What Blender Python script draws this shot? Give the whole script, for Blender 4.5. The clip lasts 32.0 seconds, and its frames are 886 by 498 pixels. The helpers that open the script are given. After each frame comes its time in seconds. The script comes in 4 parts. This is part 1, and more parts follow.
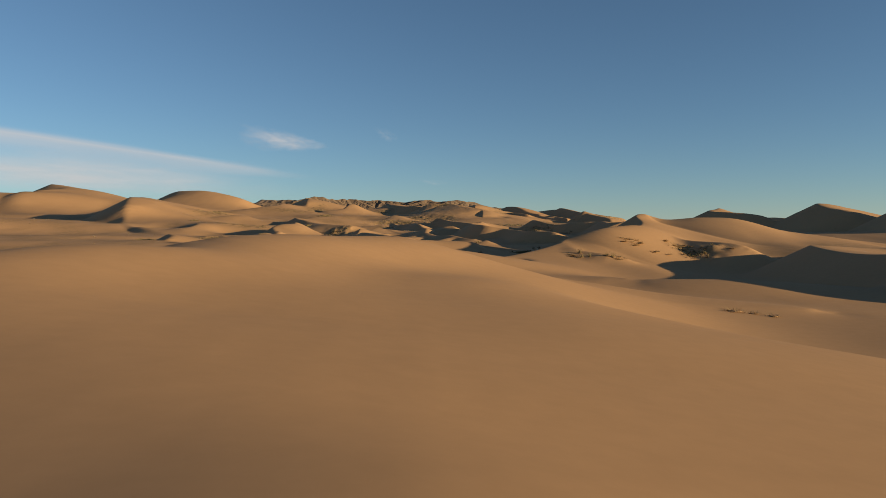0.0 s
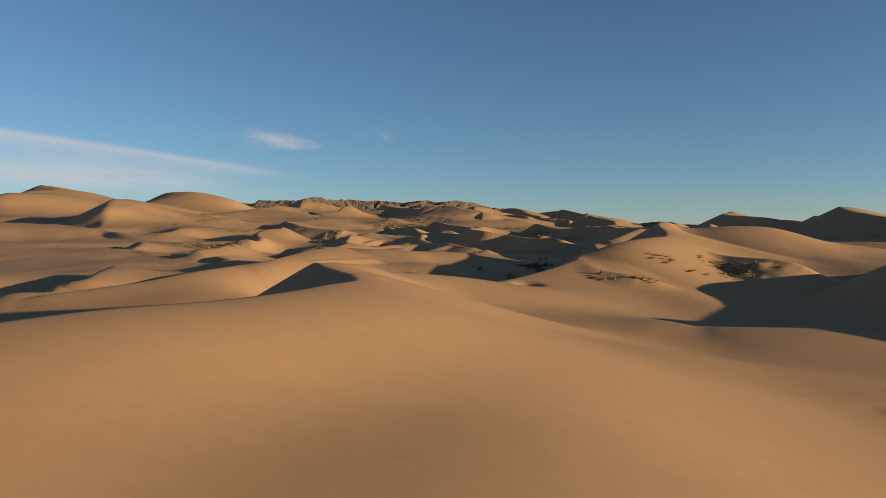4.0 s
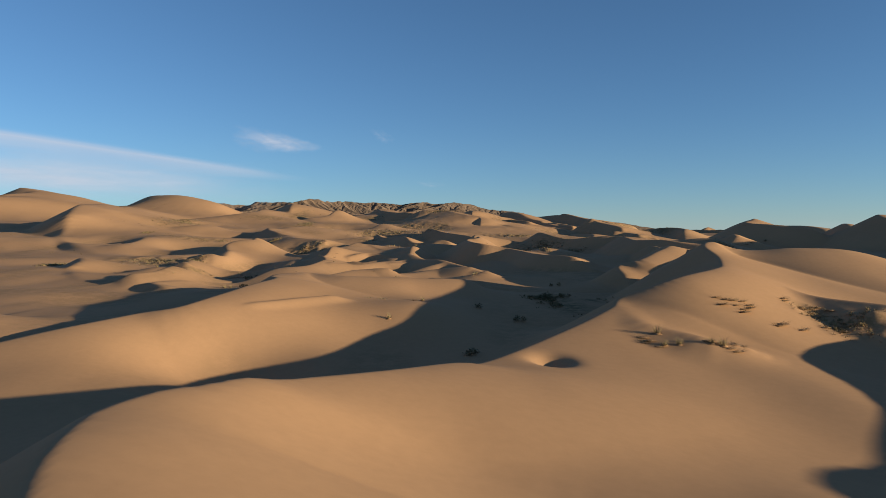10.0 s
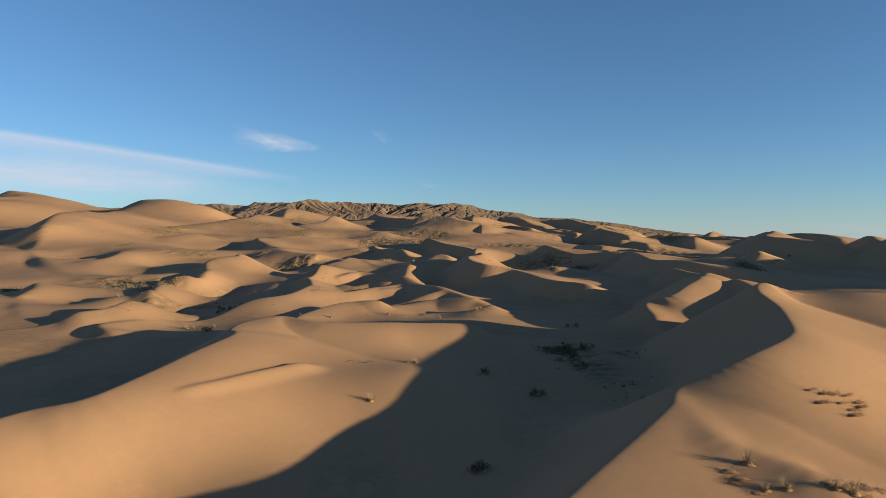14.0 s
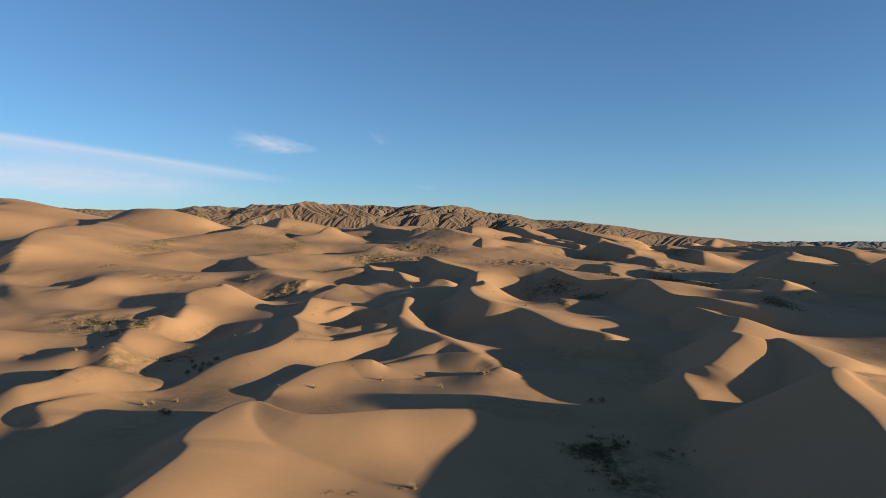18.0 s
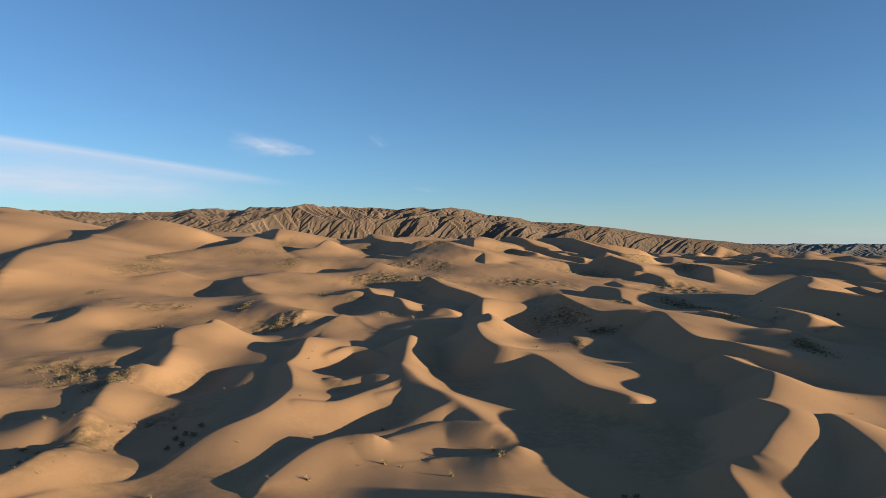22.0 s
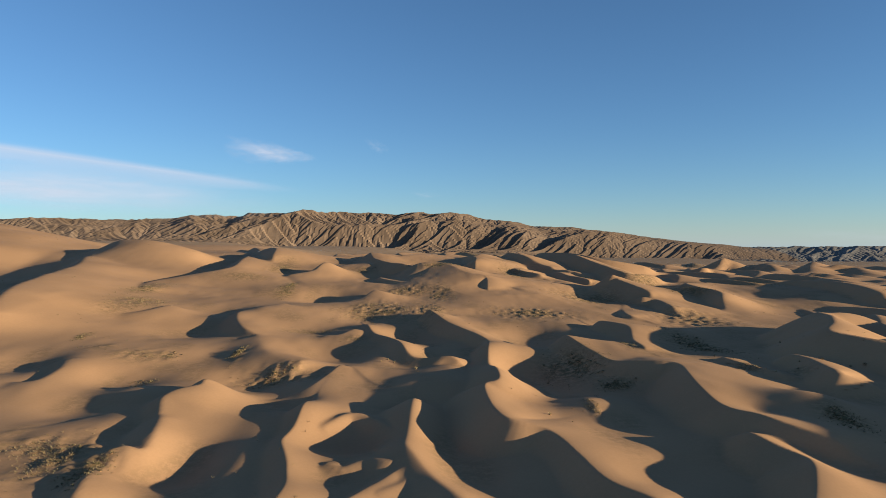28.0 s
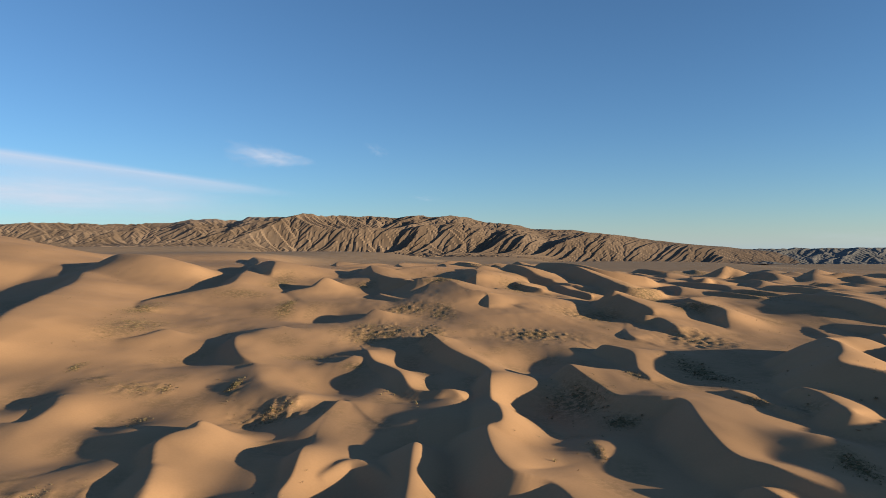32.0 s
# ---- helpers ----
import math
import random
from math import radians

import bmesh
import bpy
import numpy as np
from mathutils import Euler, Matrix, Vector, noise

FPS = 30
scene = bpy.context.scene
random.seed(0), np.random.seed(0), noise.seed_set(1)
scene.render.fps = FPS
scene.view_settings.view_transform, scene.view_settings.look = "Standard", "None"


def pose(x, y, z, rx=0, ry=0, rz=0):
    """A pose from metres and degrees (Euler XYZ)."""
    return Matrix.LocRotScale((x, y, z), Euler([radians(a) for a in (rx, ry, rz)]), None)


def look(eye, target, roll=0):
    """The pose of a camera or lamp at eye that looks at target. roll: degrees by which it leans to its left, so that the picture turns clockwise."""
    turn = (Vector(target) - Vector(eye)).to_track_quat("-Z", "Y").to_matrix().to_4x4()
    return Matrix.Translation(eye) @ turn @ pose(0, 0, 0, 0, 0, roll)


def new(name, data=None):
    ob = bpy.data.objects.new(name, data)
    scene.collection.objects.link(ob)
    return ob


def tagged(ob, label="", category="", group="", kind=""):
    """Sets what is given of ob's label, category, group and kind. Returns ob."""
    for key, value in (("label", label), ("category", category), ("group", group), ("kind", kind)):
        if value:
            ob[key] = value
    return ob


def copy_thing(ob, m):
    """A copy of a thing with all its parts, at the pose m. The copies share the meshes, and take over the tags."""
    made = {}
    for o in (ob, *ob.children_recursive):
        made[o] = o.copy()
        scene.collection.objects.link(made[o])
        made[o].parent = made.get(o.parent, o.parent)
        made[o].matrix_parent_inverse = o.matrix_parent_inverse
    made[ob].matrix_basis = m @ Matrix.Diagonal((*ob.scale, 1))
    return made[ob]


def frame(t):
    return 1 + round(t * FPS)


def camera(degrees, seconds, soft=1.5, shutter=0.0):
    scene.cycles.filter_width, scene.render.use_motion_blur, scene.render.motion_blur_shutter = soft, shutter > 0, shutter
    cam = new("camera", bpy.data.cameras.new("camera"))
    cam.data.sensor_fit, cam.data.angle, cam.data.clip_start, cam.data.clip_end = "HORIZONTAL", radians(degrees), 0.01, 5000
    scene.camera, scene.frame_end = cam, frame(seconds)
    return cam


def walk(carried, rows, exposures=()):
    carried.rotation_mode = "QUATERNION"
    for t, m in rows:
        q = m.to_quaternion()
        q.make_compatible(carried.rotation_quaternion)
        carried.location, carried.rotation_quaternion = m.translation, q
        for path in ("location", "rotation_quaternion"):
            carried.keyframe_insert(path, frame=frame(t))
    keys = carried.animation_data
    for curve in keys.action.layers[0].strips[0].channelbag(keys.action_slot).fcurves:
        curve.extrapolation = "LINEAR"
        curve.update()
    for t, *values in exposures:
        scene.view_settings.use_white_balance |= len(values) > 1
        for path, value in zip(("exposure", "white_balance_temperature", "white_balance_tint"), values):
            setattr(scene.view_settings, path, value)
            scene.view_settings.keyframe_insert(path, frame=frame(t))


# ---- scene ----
cam = camera(65.5, 32.0, 0.5)

PATH = [
    (0.0, (0.001, 0.004, 2.424), (-1.691, -0.759, 0.066)),
    (1.0, (0.505, 5.344, 3.043), (-1.693, -0.761, 0.068)),
    (2.0, (0.960, 10.697, 3.678), (-1.701, -0.762, 0.068)),
    (3.0, (1.337, 16.068, 4.337), (-1.717, -0.758, 0.062)),
    (4.0, (1.700, 21.450, 5.001), (-1.747, -0.746, 0.051)),
    (5.0, (2.118, 26.845, 5.657), (-1.789, -0.721, 0.037)),
    (6.0, (2.599, 32.308, 6.350), (-1.832, -0.696, 0.030)),
    (7.0, (3.125, 37.862, 7.109), (-1.862, -0.679, 0.035)),
    (8.0, (3.629, 43.354, 7.827), (-1.882, -0.663, 0.046)),
    (9.0, (4.053, 48.654, 8.439), (-1.896, -0.638, 0.056)),
    (10.0, (4.416, 53.915, 9.162), (-1.903, -0.618, 0.070)),
    (11.0, (4.742, 59.284, 10.227), (-1.902, -0.615, 0.092)),
    (12.0, (5.010, 64.595, 11.638), (-1.901, -0.624, 0.119)),
    (13.0, (5.190, 69.677, 13.339), (-1.909, -0.635, 0.143)),
    (14.0, (5.282, 74.647, 15.263), (-1.932, -0.638, 0.162)),
    (15.0, (5.296, 79.628, 17.353), (-1.976, -0.626, 0.176)),
    (16.0, (5.264, 84.471, 19.609), (-2.030, -0.607, 0.181)),
    (17.0, (5.209, 88.994, 22.022), (-2.083, -0.593, 0.175)),
    (18.0, (5.114, 93.158, 24.496), (-2.123, -0.581, 0.162)),
    (19.0, (4.946, 96.964, 26.945), (-2.141, -0.567, 0.144)),
    (20.0, (4.673, 100.459, 29.405), (-2.152, -0.551, 0.132)),
    (21.0, (4.289, 103.696, 31.926), (-2.169, -0.531, 0.129)),
    (22.0, (3.891, 106.724, 34.467), (-2.188, -0.508, 0.121)),
    (23.0, (3.576, 109.565, 36.980), (-2.202, -0.483, 0.093)),
    (24.0, (3.333, 112.127, 39.470), (-2.213, -0.455, 0.047)),
    (25.0, (3.128, 114.330, 41.955), (-2.225, -0.422, -0.011)),
    (26.0, (2.963, 116.259, 44.457), (-2.241, -0.388, -0.078)),
    (27.0, (2.844, 118.014, 46.993), (-2.259, -0.355, -0.156)),
    (28.0, (2.778, 119.600, 49.557), (-2.273, -0.320, -0.238)),
    (29.0, (2.768, 121.013, 52.133), (-2.278, -0.284, -0.319)),
    (30.0, (2.796, 122.313, 54.702), (-2.276, -0.250, -0.390)),
    (31.0, (2.843, 123.565, 57.249), (-2.271, -0.220, -0.444)),
    (32.0, (2.898, 124.798, 59.782), (-2.264, -0.193, -0.488)),
]


def gimbal(place, yaw, pitch, roll):
    """Camera pose from its place, heading (to the left), tilt (up) and lean, in degrees."""
    return pose(*place) @ pose(0, 0, 0, 0, 0, yaw) @ pose(0, 0, 0, 90 + pitch) @ pose(0, 0, 0, 0, 0, roll)


walk(cam, [(t, gimbal(p, *a)) for t, p, a in PATH], [(0, 0.68, 7000, 10), (4, 0.64, 6600, 10), (8, 0.72, 6040, 10), (12, 0.83, 5930, 10), (15, 0.94, 5990, 10), (20, 1.0, 5930, 10), (32, 0.98, 5900, 10)])


# ---- world, sun and exposure ----
SUN_ELEVATION, SUN_HEADING = radians(7.6), radians(113.0)  # heading: clockwise from straight ahead (+y)
to_sun = Vector((math.sin(SUN_HEADING) * math.cos(SUN_ELEVATION), math.cos(SUN_HEADING) * math.cos(SUN_ELEVATION), math.sin(SUN_ELEVATION)))
sun = new("sun", bpy.data.lights.new("sun", "SUN"))
sun.data.energy, sun.data.angle, sun.data.color = 5.0, radians(0.53), (1.0, 0.835, 0.525)
sun.matrix_world = look(to_sun * 500, (0, 0, 0))

world = bpy.data.worlds.new("world")
scene.world = world
world.use_nodes = True
nodes, links = world.node_tree.nodes, world.node_tree.links
sky = nodes.new("ShaderNodeTexSky")
sky.sky_type, sky.sun_disc = "NISHITA", False
sky.sun_elevation, sky.sun_rotation = SUN_ELEVATION, SUN_HEADING
sky.altitude, sky.air_density, sky.dust_density, sky.ozone_density = 8000, 2.2, 0.5, 3.0
links.new(sky.outputs["Color"], nodes["Background"].inputs["Color"])
nodes["Background"].inputs["Strength"].default_value = 0.0795

# ---- materials ----


class Shader:
    """A small wrapper round a material's node tree."""

    def __init__(self, name, roughness=0.9, specular=0.2):
        self.material = bpy.data.materials.new(name)
        self.material.use_nodes = True
        self.tree = self.material.node_tree
        self.bsdf = self.tree.nodes["Principled BSDF"]
        self.bsdf.inputs["Roughness"].default_value = roughness
        self.bsdf.inputs["Specular IOR Level"].default_value = specular

    def node(self, kind, **inputs):
        made = self.tree.nodes.new("ShaderNode" + kind)
        for key, value in inputs.items():
            socket = made.inputs[key.replace("_", " ")] if key.replace("_", " ") in made.inputs else made.inputs[int(key[1:])]
            if isinstance(value, bpy.types.NodeSocket):
                self.tree.links.new(value, socket)
            else:
                socket.default_value = value
        return made

    def noise(self, scale, detail=4.0, rough=0.55, vector=None, distort=0.0):
        made = self.node("TexNoise", Scale=scale, Detail=detail, Roughness=rough, Distortion=distort)
        self.tree.links.new(vector if vector else self.place(), made.inputs["Vector"])
        return made.outputs["Fac"]

    def place(self):
        if not hasattr(self, "_place"):
            self._place = self.node("NewGeometry").outputs["Position"]
        return self._place

    def scaled(self, vector, factor):
        made = self.node("Mapping", Scale=factor)
        self.tree.links.new(vector, made.inputs["Vector"])
        return made.outputs["Vector"]

    def ramp(self, fac, *stops):
        made = self.node("ValToRGB", Fac=fac)
        line = made.color_ramp
        while len(line.elements) < len(stops):
            line.elements.new(0.5)
        for element, (at, colour) in zip(line.elements, stops):
            element.position, element.color = at, (*colour, 1) if len(colour) == 3 else colour
        return made.outputs["Color"]

    def mix(self, fac, a, b, blend="MIX"):
        made = self.tree.nodes.new("ShaderNodeMix")
        made.data_type, made.blend_type = "RGBA", blend
        for socket, value in ((made.inputs[0], fac), (made.inputs[6], a), (made.inputs[7], b)):
            if isinstance(value, bpy.types.NodeSocket):
                self.tree.links.new(value, socket)
            else:
                socket.default_value = (*value, 1) if isinstance(value, tuple) and len(value) == 3 else value
        return made.outputs[2]

    def maths(self, operation, a, b=0.0):
        made = self.tree.nodes.new("ShaderNodeMath")
        made.operation = operation
        for socket, value in zip(made.inputs, (a, b)):
            if isinstance(value, bpy.types.NodeSocket):
                self.tree.links.new(value, socket)
            else:
                socket.default_value = value
        return made.outputs[0]

    def colour(self, socket):
        self.tree.links.new(socket, self.bsdf.inputs["Base Color"])
        return self

    def bump(self, height, strength, distance):
        made = self.node("Bump", Strength=strength, Distance=distance, Height=height)
        self.tree.links.new(made.outputs["Normal"], self.bsdf.inputs["Normal"])
        return self


def sand_material():
    s = Shader("sand", 0.95, 0.1)
    broad = s.noise(0.02, 5, 0.6)
    fine = s.noise(1.3, 6, 0.65)
    tint = s.ramp(broad, (0.30, (0.380, 0.214, 0.110)), (0.70, (0.445, 0.252, 0.131)))
    grain = s.ramp(fine, (0.3, (0.95, 0.95, 0.95)), (0.7, (1.03, 1.03, 1.03)))
    sandy = s.mix(1.0, tint, grain, "MULTIPLY")
    attr = s.tree.nodes.new("ShaderNodeAttribute")
    attr.attribute_name = "gravel"
    plain = s.ramp(s.noise(0.03, 6, 0.7), (0.35, (0.275, 0.176, 0.102)), (0.65, (0.365, 0.236, 0.140)))
    cover = s.tree.nodes.new("ShaderNodeAttribute")
    cover.attribute_name = "litter"
    patchy = s.maths("MULTIPLY", cover.outputs["Fac"], s.ramp(s.noise(0.45, 6, 0.75), (0.40, (0, 0, 0)), (0.56, (1, 1, 1))))
    littered = s.mix(patchy, sandy, (0.135, 0.10, 0.045))
    s.colour(s.mix(attr.outputs["Fac"], littered, plain))
    ripples = s.noise(1.0, 3, 0.5, s.scaled(s.place(), (11.0, 2.4, 11.0)))
    s.bump(s.maths("ADD", s.maths("MULTIPLY", ripples, 0.4), s.maths("MULTIPLY", fine, 0.35)), 0.03, 0.03)
    return s.material


SAND = sand_material()

# ---- the lie of the land ----
# Floor levels between the dunes: x, y, z
FLOOR_NEAR = [(0, -60, -1), (-40, 0, -2), (40, 0, -3), (0, 15, 0), (27, 52, -3.6), (-40, 90, -5), (-56, 108, -6.2), (12, 98, -1.6), (-25, 110, -3.8), (-6, 123, -4.5), (4, 130, -4.1), (44, 112, -4), (38, 91, -4.4), (35, 101, -3), (30, 86, -4.6), (18, 90, -1.8), (26, 85, -4.6), (23, 86, -3.8),
              (95, 90, -1), (-36, 138, -1), (-90, 150, -1), (95, 165, 1.5), (-50, 195, 0), (8, 142, -3), (28, 170, -2), (9, 206, 0.5), (32, 215, 0.8),
              (-18, 206, 0), (-50, 253, 0), (-70, 267, 1), (-88, 248, 2), (-135, 279, 4), (60, 245, 1.5), (-22, 300, 2.5), (12, 300, 1.6), (50, 296, 5)]
FLOOR_MID = [(0, 350, 7), (-41, 351, 6.5), (-53, 361, 7), (-93, 325, 4.5), (-135, 410, 11), (-95, 418, 10.5), (22, 412, 9.3), (44, 451, 12), (62, 310, 3), (45, 368, 5), (47, 395, 7.5),
             (115, 300, 4), (82, 378, 10.5), (120, 420, 7.5), (155, 487, 10), (-153, 509, 17), (-80, 525, 17), (0, 520, 16), (100, 540, 13), (-60, 590, 23),
             (50, 620, 23), (-220, 680, 28), (-196, 600, 19), (-278, 585, 21), (-295, 640, 25), (106, 335, 7.5), (108, 308, 7), (0, 770, 36), (200, 650, 17), (205, 480, 7), (150, 320, 6), (260, 300, 6), (-260, 420, 14)]
FLOOR_FAR = [(0, 950, 36), (-300, 900, 42), (-500, 900, 55), (300, 950, 17), (480, 1000, 11), (0, 1300, 27), (-450, 1300, 52), (500, 1300, 12), (-1500, 3500, 72), (0, 3600, 12),
             (1300, 3400, -36), (2400, 3400, -52), (-3200, 3400, 80), (-600, 2300, 48), (700, 2300, 2), (1500, 2300, -16), (-900, 400, 40), (-700, -300, 10), (700, 0, 0),
             (0, -700, 0), (900, 700, 10), (0, 4600, 10), (-3500, 900, 60), (3500, 900, -45), (3000, -2500, 0), (-3000, -2500, 20)]
DUNES = []


def dune(lee, stoss, crest, brow=0.12):
    """A dune: the slope of its slip face, the width of its windward slope, its crest line with the slip face on the right hand of one who walks it, and how rounded the crest is."""
    DUNES.append((lee, stoss, np.array(crest, float), brow))


# slip-face slope, windward width, crest
dune(0.60, 14, [(9.9, 465.7, 17.0), (18.7, 432.2, 14.0), (29.0, 406.8, 12.5), (31.6, 396.4, 11.5), (29.2, 370.2, 11.5), (28.1, 353.0, 11.5), (27.5, 321.8, 10.9), (22.1, 313.7, 9.7), (23.3, 284.9, 8.9), (33.4, 276.9, 7.0), (36.6, 262.4, 6.0), (38.7, 247.0, 5.5), (45.1, 236.9, 5.0)])
dune(0.60, 26, [(62.1, 392.3, 13.3), (64.1, 377.7, 12.2), (66.9, 364.6, 11.0), (70.0, 349.5, 10.4), (81.2, 341.7, 11.7), (86.6, 335.7, 11.5), (81.6, 311.2, 10.8), (78.8, 286.9, 10.0), (82.5, 278.0, 9.6), (86.3, 270.8, 9.1), (91.9, 263.9, 8.6)])
dune(0.58, 14, [(76.1, 269.4, 7.2), (78.2, 263.2, 7.8), (81.0, 255.5, 8.2), (78.6, 248.0, 7.4), (74.7, 240.8, 6.6), (67.7, 229.7, 6.6), (64.0, 226.0, 7.2), (62.9, 215.2, 8.2), (61.7, 211.7, 8.3), (57.0, 206.8, 7.5), (52.0, 201.5, 5.9), (48.2, 201.0, 4.7), (46.2, 198.0, 3.8), (46.0, 192.5, 2.4)])
dune(0.58, 17, [(112.0, 158.0, 1.5), (90.0, 167.0, 4.6), (79.0, 169.0, 7.4), (70.0, 171.0, 8.1), (62.0, 174.0, 7.8), (57.5, 177.0, 9.2), (53.4, 171.3, 8.6), (52.1, 162.3, 7.0), (45.3, 147.1, 6.0), (36.3, 138.0, 4.8), (28.1, 134.4, 2.9), (26.5, 131.5, 2.2), (20.0, 123.6, 0.6), (15.6, 118.0, -0.2), (11.8, 112.5, -0.5), (9.0, 108.0, -0.4), (7.0, 103.5, 0.5), (2.4, 96.0, 1.4), (-2.4, 90.5, 2.1), (-5.0, 85.0, 2.8)])
dune(0.50, 11, [(-24.9, 467.3, 12.5), (-16.0, 423.9, 12.3), (-5.5, 397.6, 11.2), (1.3, 373.9, 10.4), (9.0, 368.5, 10.3), (14.9, 366.0, 9.8), (18.0, 362.0, 8.0)])
dune(0.58, 14, [(-25.2, 344.3, 5.9), (-27.2, 315.4, 6.2), (-27.3, 295.1, 5.4), (-28.5, 281.6, 4.6), (-24.1, 263.7, 4.2), (-22.8, 245.8, 3.6), (-30.2, 224.9, 2.6), (-35.5, 210.9, 1.8), (-41.0, 205.8, 1.2)])
dune(0.42, 8, [(2.2, 309.8, 6.9), (1.4, 292.8, 6.3), (0.6, 274.8, 5.6), (3.1, 264.6, 5.2), (6.6, 254.3, 4.8), (9.9, 245.4, 4.3), (13.6, 238.4, 3.7), (16.3, 230.4, 3.0), (18.8, 223.4, 2.1), (21.1, 220.5, 1.4)], 0.8)
dune(0.58, 17, [(13.1, 186.0, 2.4), (2.2, 184.5, 2.6), (-9.3, 180.3, 2.9), (-16.9, 186.2, 3.2), (-20.1, 175.7, 3.5), (-20.0, 167.4, 3.5), (-18.5, 162.2, 3.4), (-22.2, 138.2, 2.3), (-27.8, 133.3, 1.2), (-32.0, 127.0, 0.5), (-38.0, 120.0, -0.4), (-47.0, 112.0, -1.6)])
dune(0.58, 19, [(-59.4, 325.5, 10.6), (-59.4, 320.4, 9.8), (-64.8, 315.8, 8.8), (-67.2, 312.0, 7.6), (-64.3, 301.9, 6.3), (-60.2, 286.2, 5.2)])
dune(0.58, 20, [(-67.9, 492.3, 18.6), (-75.2, 484.8, 17.8), (-86.6, 478.5, 16.7), (-82.3, 449.9, 16.0), (-74.0, 425.3, 14.4), (-63.5, 411.2, 12.0)])
dune(0.58, 20, [(-118.3, 361.3, 10.5), (-114.4, 350.8, 9.8), (-114.9, 338.2, 8.6), (-121.4, 337.3, 7.4)])
dune(0.50, 15, [(-85.2, 307.3, 4.6), (-91.3, 297.6, 4.0), (-96.6, 294.7, 3.6)])
dune(0.50, 20, [(-124.2, 480.9, 19.2), (-129.1, 462.7, 18.4), (-145.0, 450.8, 17.2)])
dune(0.55, 50, [(-318.0, 860.0, 46.0), (-304.0, 799.0, 45.0), (-270.0, 700.0, 41.0), (-240.0, 625.0, 37.5), (-226.0, 575.0, 35.0), (-211.0, 527.0, 34.0), (-205.0, 506.0, 33.0), (-197.0, 473.0, 31.0), (-187.0, 445.0, 29.0), (-175.0, 412.0, 23.0)])
dune(0.55, 45, [(-225.0, 1100.0, 47.0), (-172.0, 893.0, 44.0), (-143.5, 711.0, 39.3), (-135.0, 638.5, 34.0), (-160.0, 612.0, 29.0), (-176.0, 590.0, 26.0), (-165.0, 550.0, 24.5)])
dune(0.50, 34, [(-39.6, 766.2, 43.0), (-32.9, 715.4, 38.5), (-18.2, 681.3, 35.5), (-5.0, 660.0, 34.5)])
dune(0.17, 38, [(4.5, 648.3, 35.8), (23.3, 646.0, 36.2), (37.6, 601.4, 31.0), (50.5, 585.7, 28.0)])
dune(0.50, 22, [(44.0, 594.0, 29.5), (50.5, 585.7, 28.0), (49.2, 563.7, 23.0)])
dune(0.55, 24, [(-68.3, 663.5, 36.8), (-74.9, 643.2, 31.0), (-90.5, 632.0, 28.5)])
dune(0.55, 24, [(-23.3, 548.3, 22.0), (-29.4, 532.5, 18.5), (-41.5, 521.8, 16.5), (-51.6, 525.2, 15.6)])
dune(0.55, 24, [(134.6, 554.9, 12.0), (115.5, 487.0, 12.3), (121.6, 471.1, 10.5), (132.0, 460.2, 8.5), (173.9, 491.4, 8.5)])
dune(0.55, 36, [(159.1, 797.5, 39.7), (167.4, 728.9, 32.0), (170.1, 664.4, 26.7), (196.3, 674.5, 24.0)])
dune(0.50, 26, [(205.0, 430.0, 17.0), (178.0, 412.0, 19.5), (173.0, 396.0, 21.0), (163.0, 378.0, 19.5), (153.0, 362.0, 18.0), (168.0, 340.0, 15.0)])
dune(0.50, 22, [(240.0, 428.0, 15.0), (224.0, 408.0, 17.5), (215.0, 390.0, 18.5), (207.0, 374.0, 17.0), (202.0, 358.0, 13.5)])
dune(0.45, 9, [(-20.2, 359.8, 7.6), (-12.9, 344.2, 7.2), (-7.1, 334.4, 6.2)])
dune(0.60, 18, [(-5.0, 85.0, 2.8), (-7.2, 80.2, 3.1), (-6.5, 75.3, 3.3), (-5.5, 71.9, 3.2), (-4.2, 69.0, 3.1), (-3.0, 66.6, 3.0), (-2.3, 63.6, 2.9), (-2.4, 61.0, 2.85), (-3.1, 56.8, 2.8), (-4.3, 51.8, 2.7), (-6.2, 47.8, 2.6), (-9.0, 43.0, 2.7), (-11.5, 38.5, 2.6), (-15.5, 35.5, 1.9), (-21.0, 33.0, 1.0), (-31.0, 30.0, 0.1), (-44.0, 26.0, -0.9)])
dune(0.50, 22, [(116.0, 150.0, 0.4), (100.0, 140.0, 0.6), (86.0, 130.0, 0.8), (72.0, 120.0, 1.4), (64.0, 112.0, 1.5), (62.0, 100.0, 0.7), (61.0, 90.0, 0.6), (61.0, 79.0, 1.3), (61.0, 74.0, 2.6), (61.0, 68.0, 3.2), (61.0, 61.0, 2.2), (62.0, 53.0, -1.5)])
dune(0.09, 17, [(23.2, 77.8, -2.1), (18.5, 79.2, -1.9), (14.0, 80.5, -1.6), (10.0, 82.5, -1.3), (4.0, 84.0, -0.6)], 4.0)
dune(0.12, 9, [(31.0, 54.0, -3.1), (21.0, 59.0, -2.2), (14.0, 61.5, -1.0), (6.0, 64.0, 0.3), (1.0, 66.0, 1.5), (-2.7, 66.5, 2.7)], 3.0)
dune(0.11, 9, [(27.8, 135.4, 1.9), (27.4, 130.4, 1.5), (27.5, 124.8, 1.0), (28.8, 122.8, 0.6), (31.2, 119.3, 0.1), (32.8, 118.6, -0.3), (35.1, 117.3, -1.0)], 0.6)
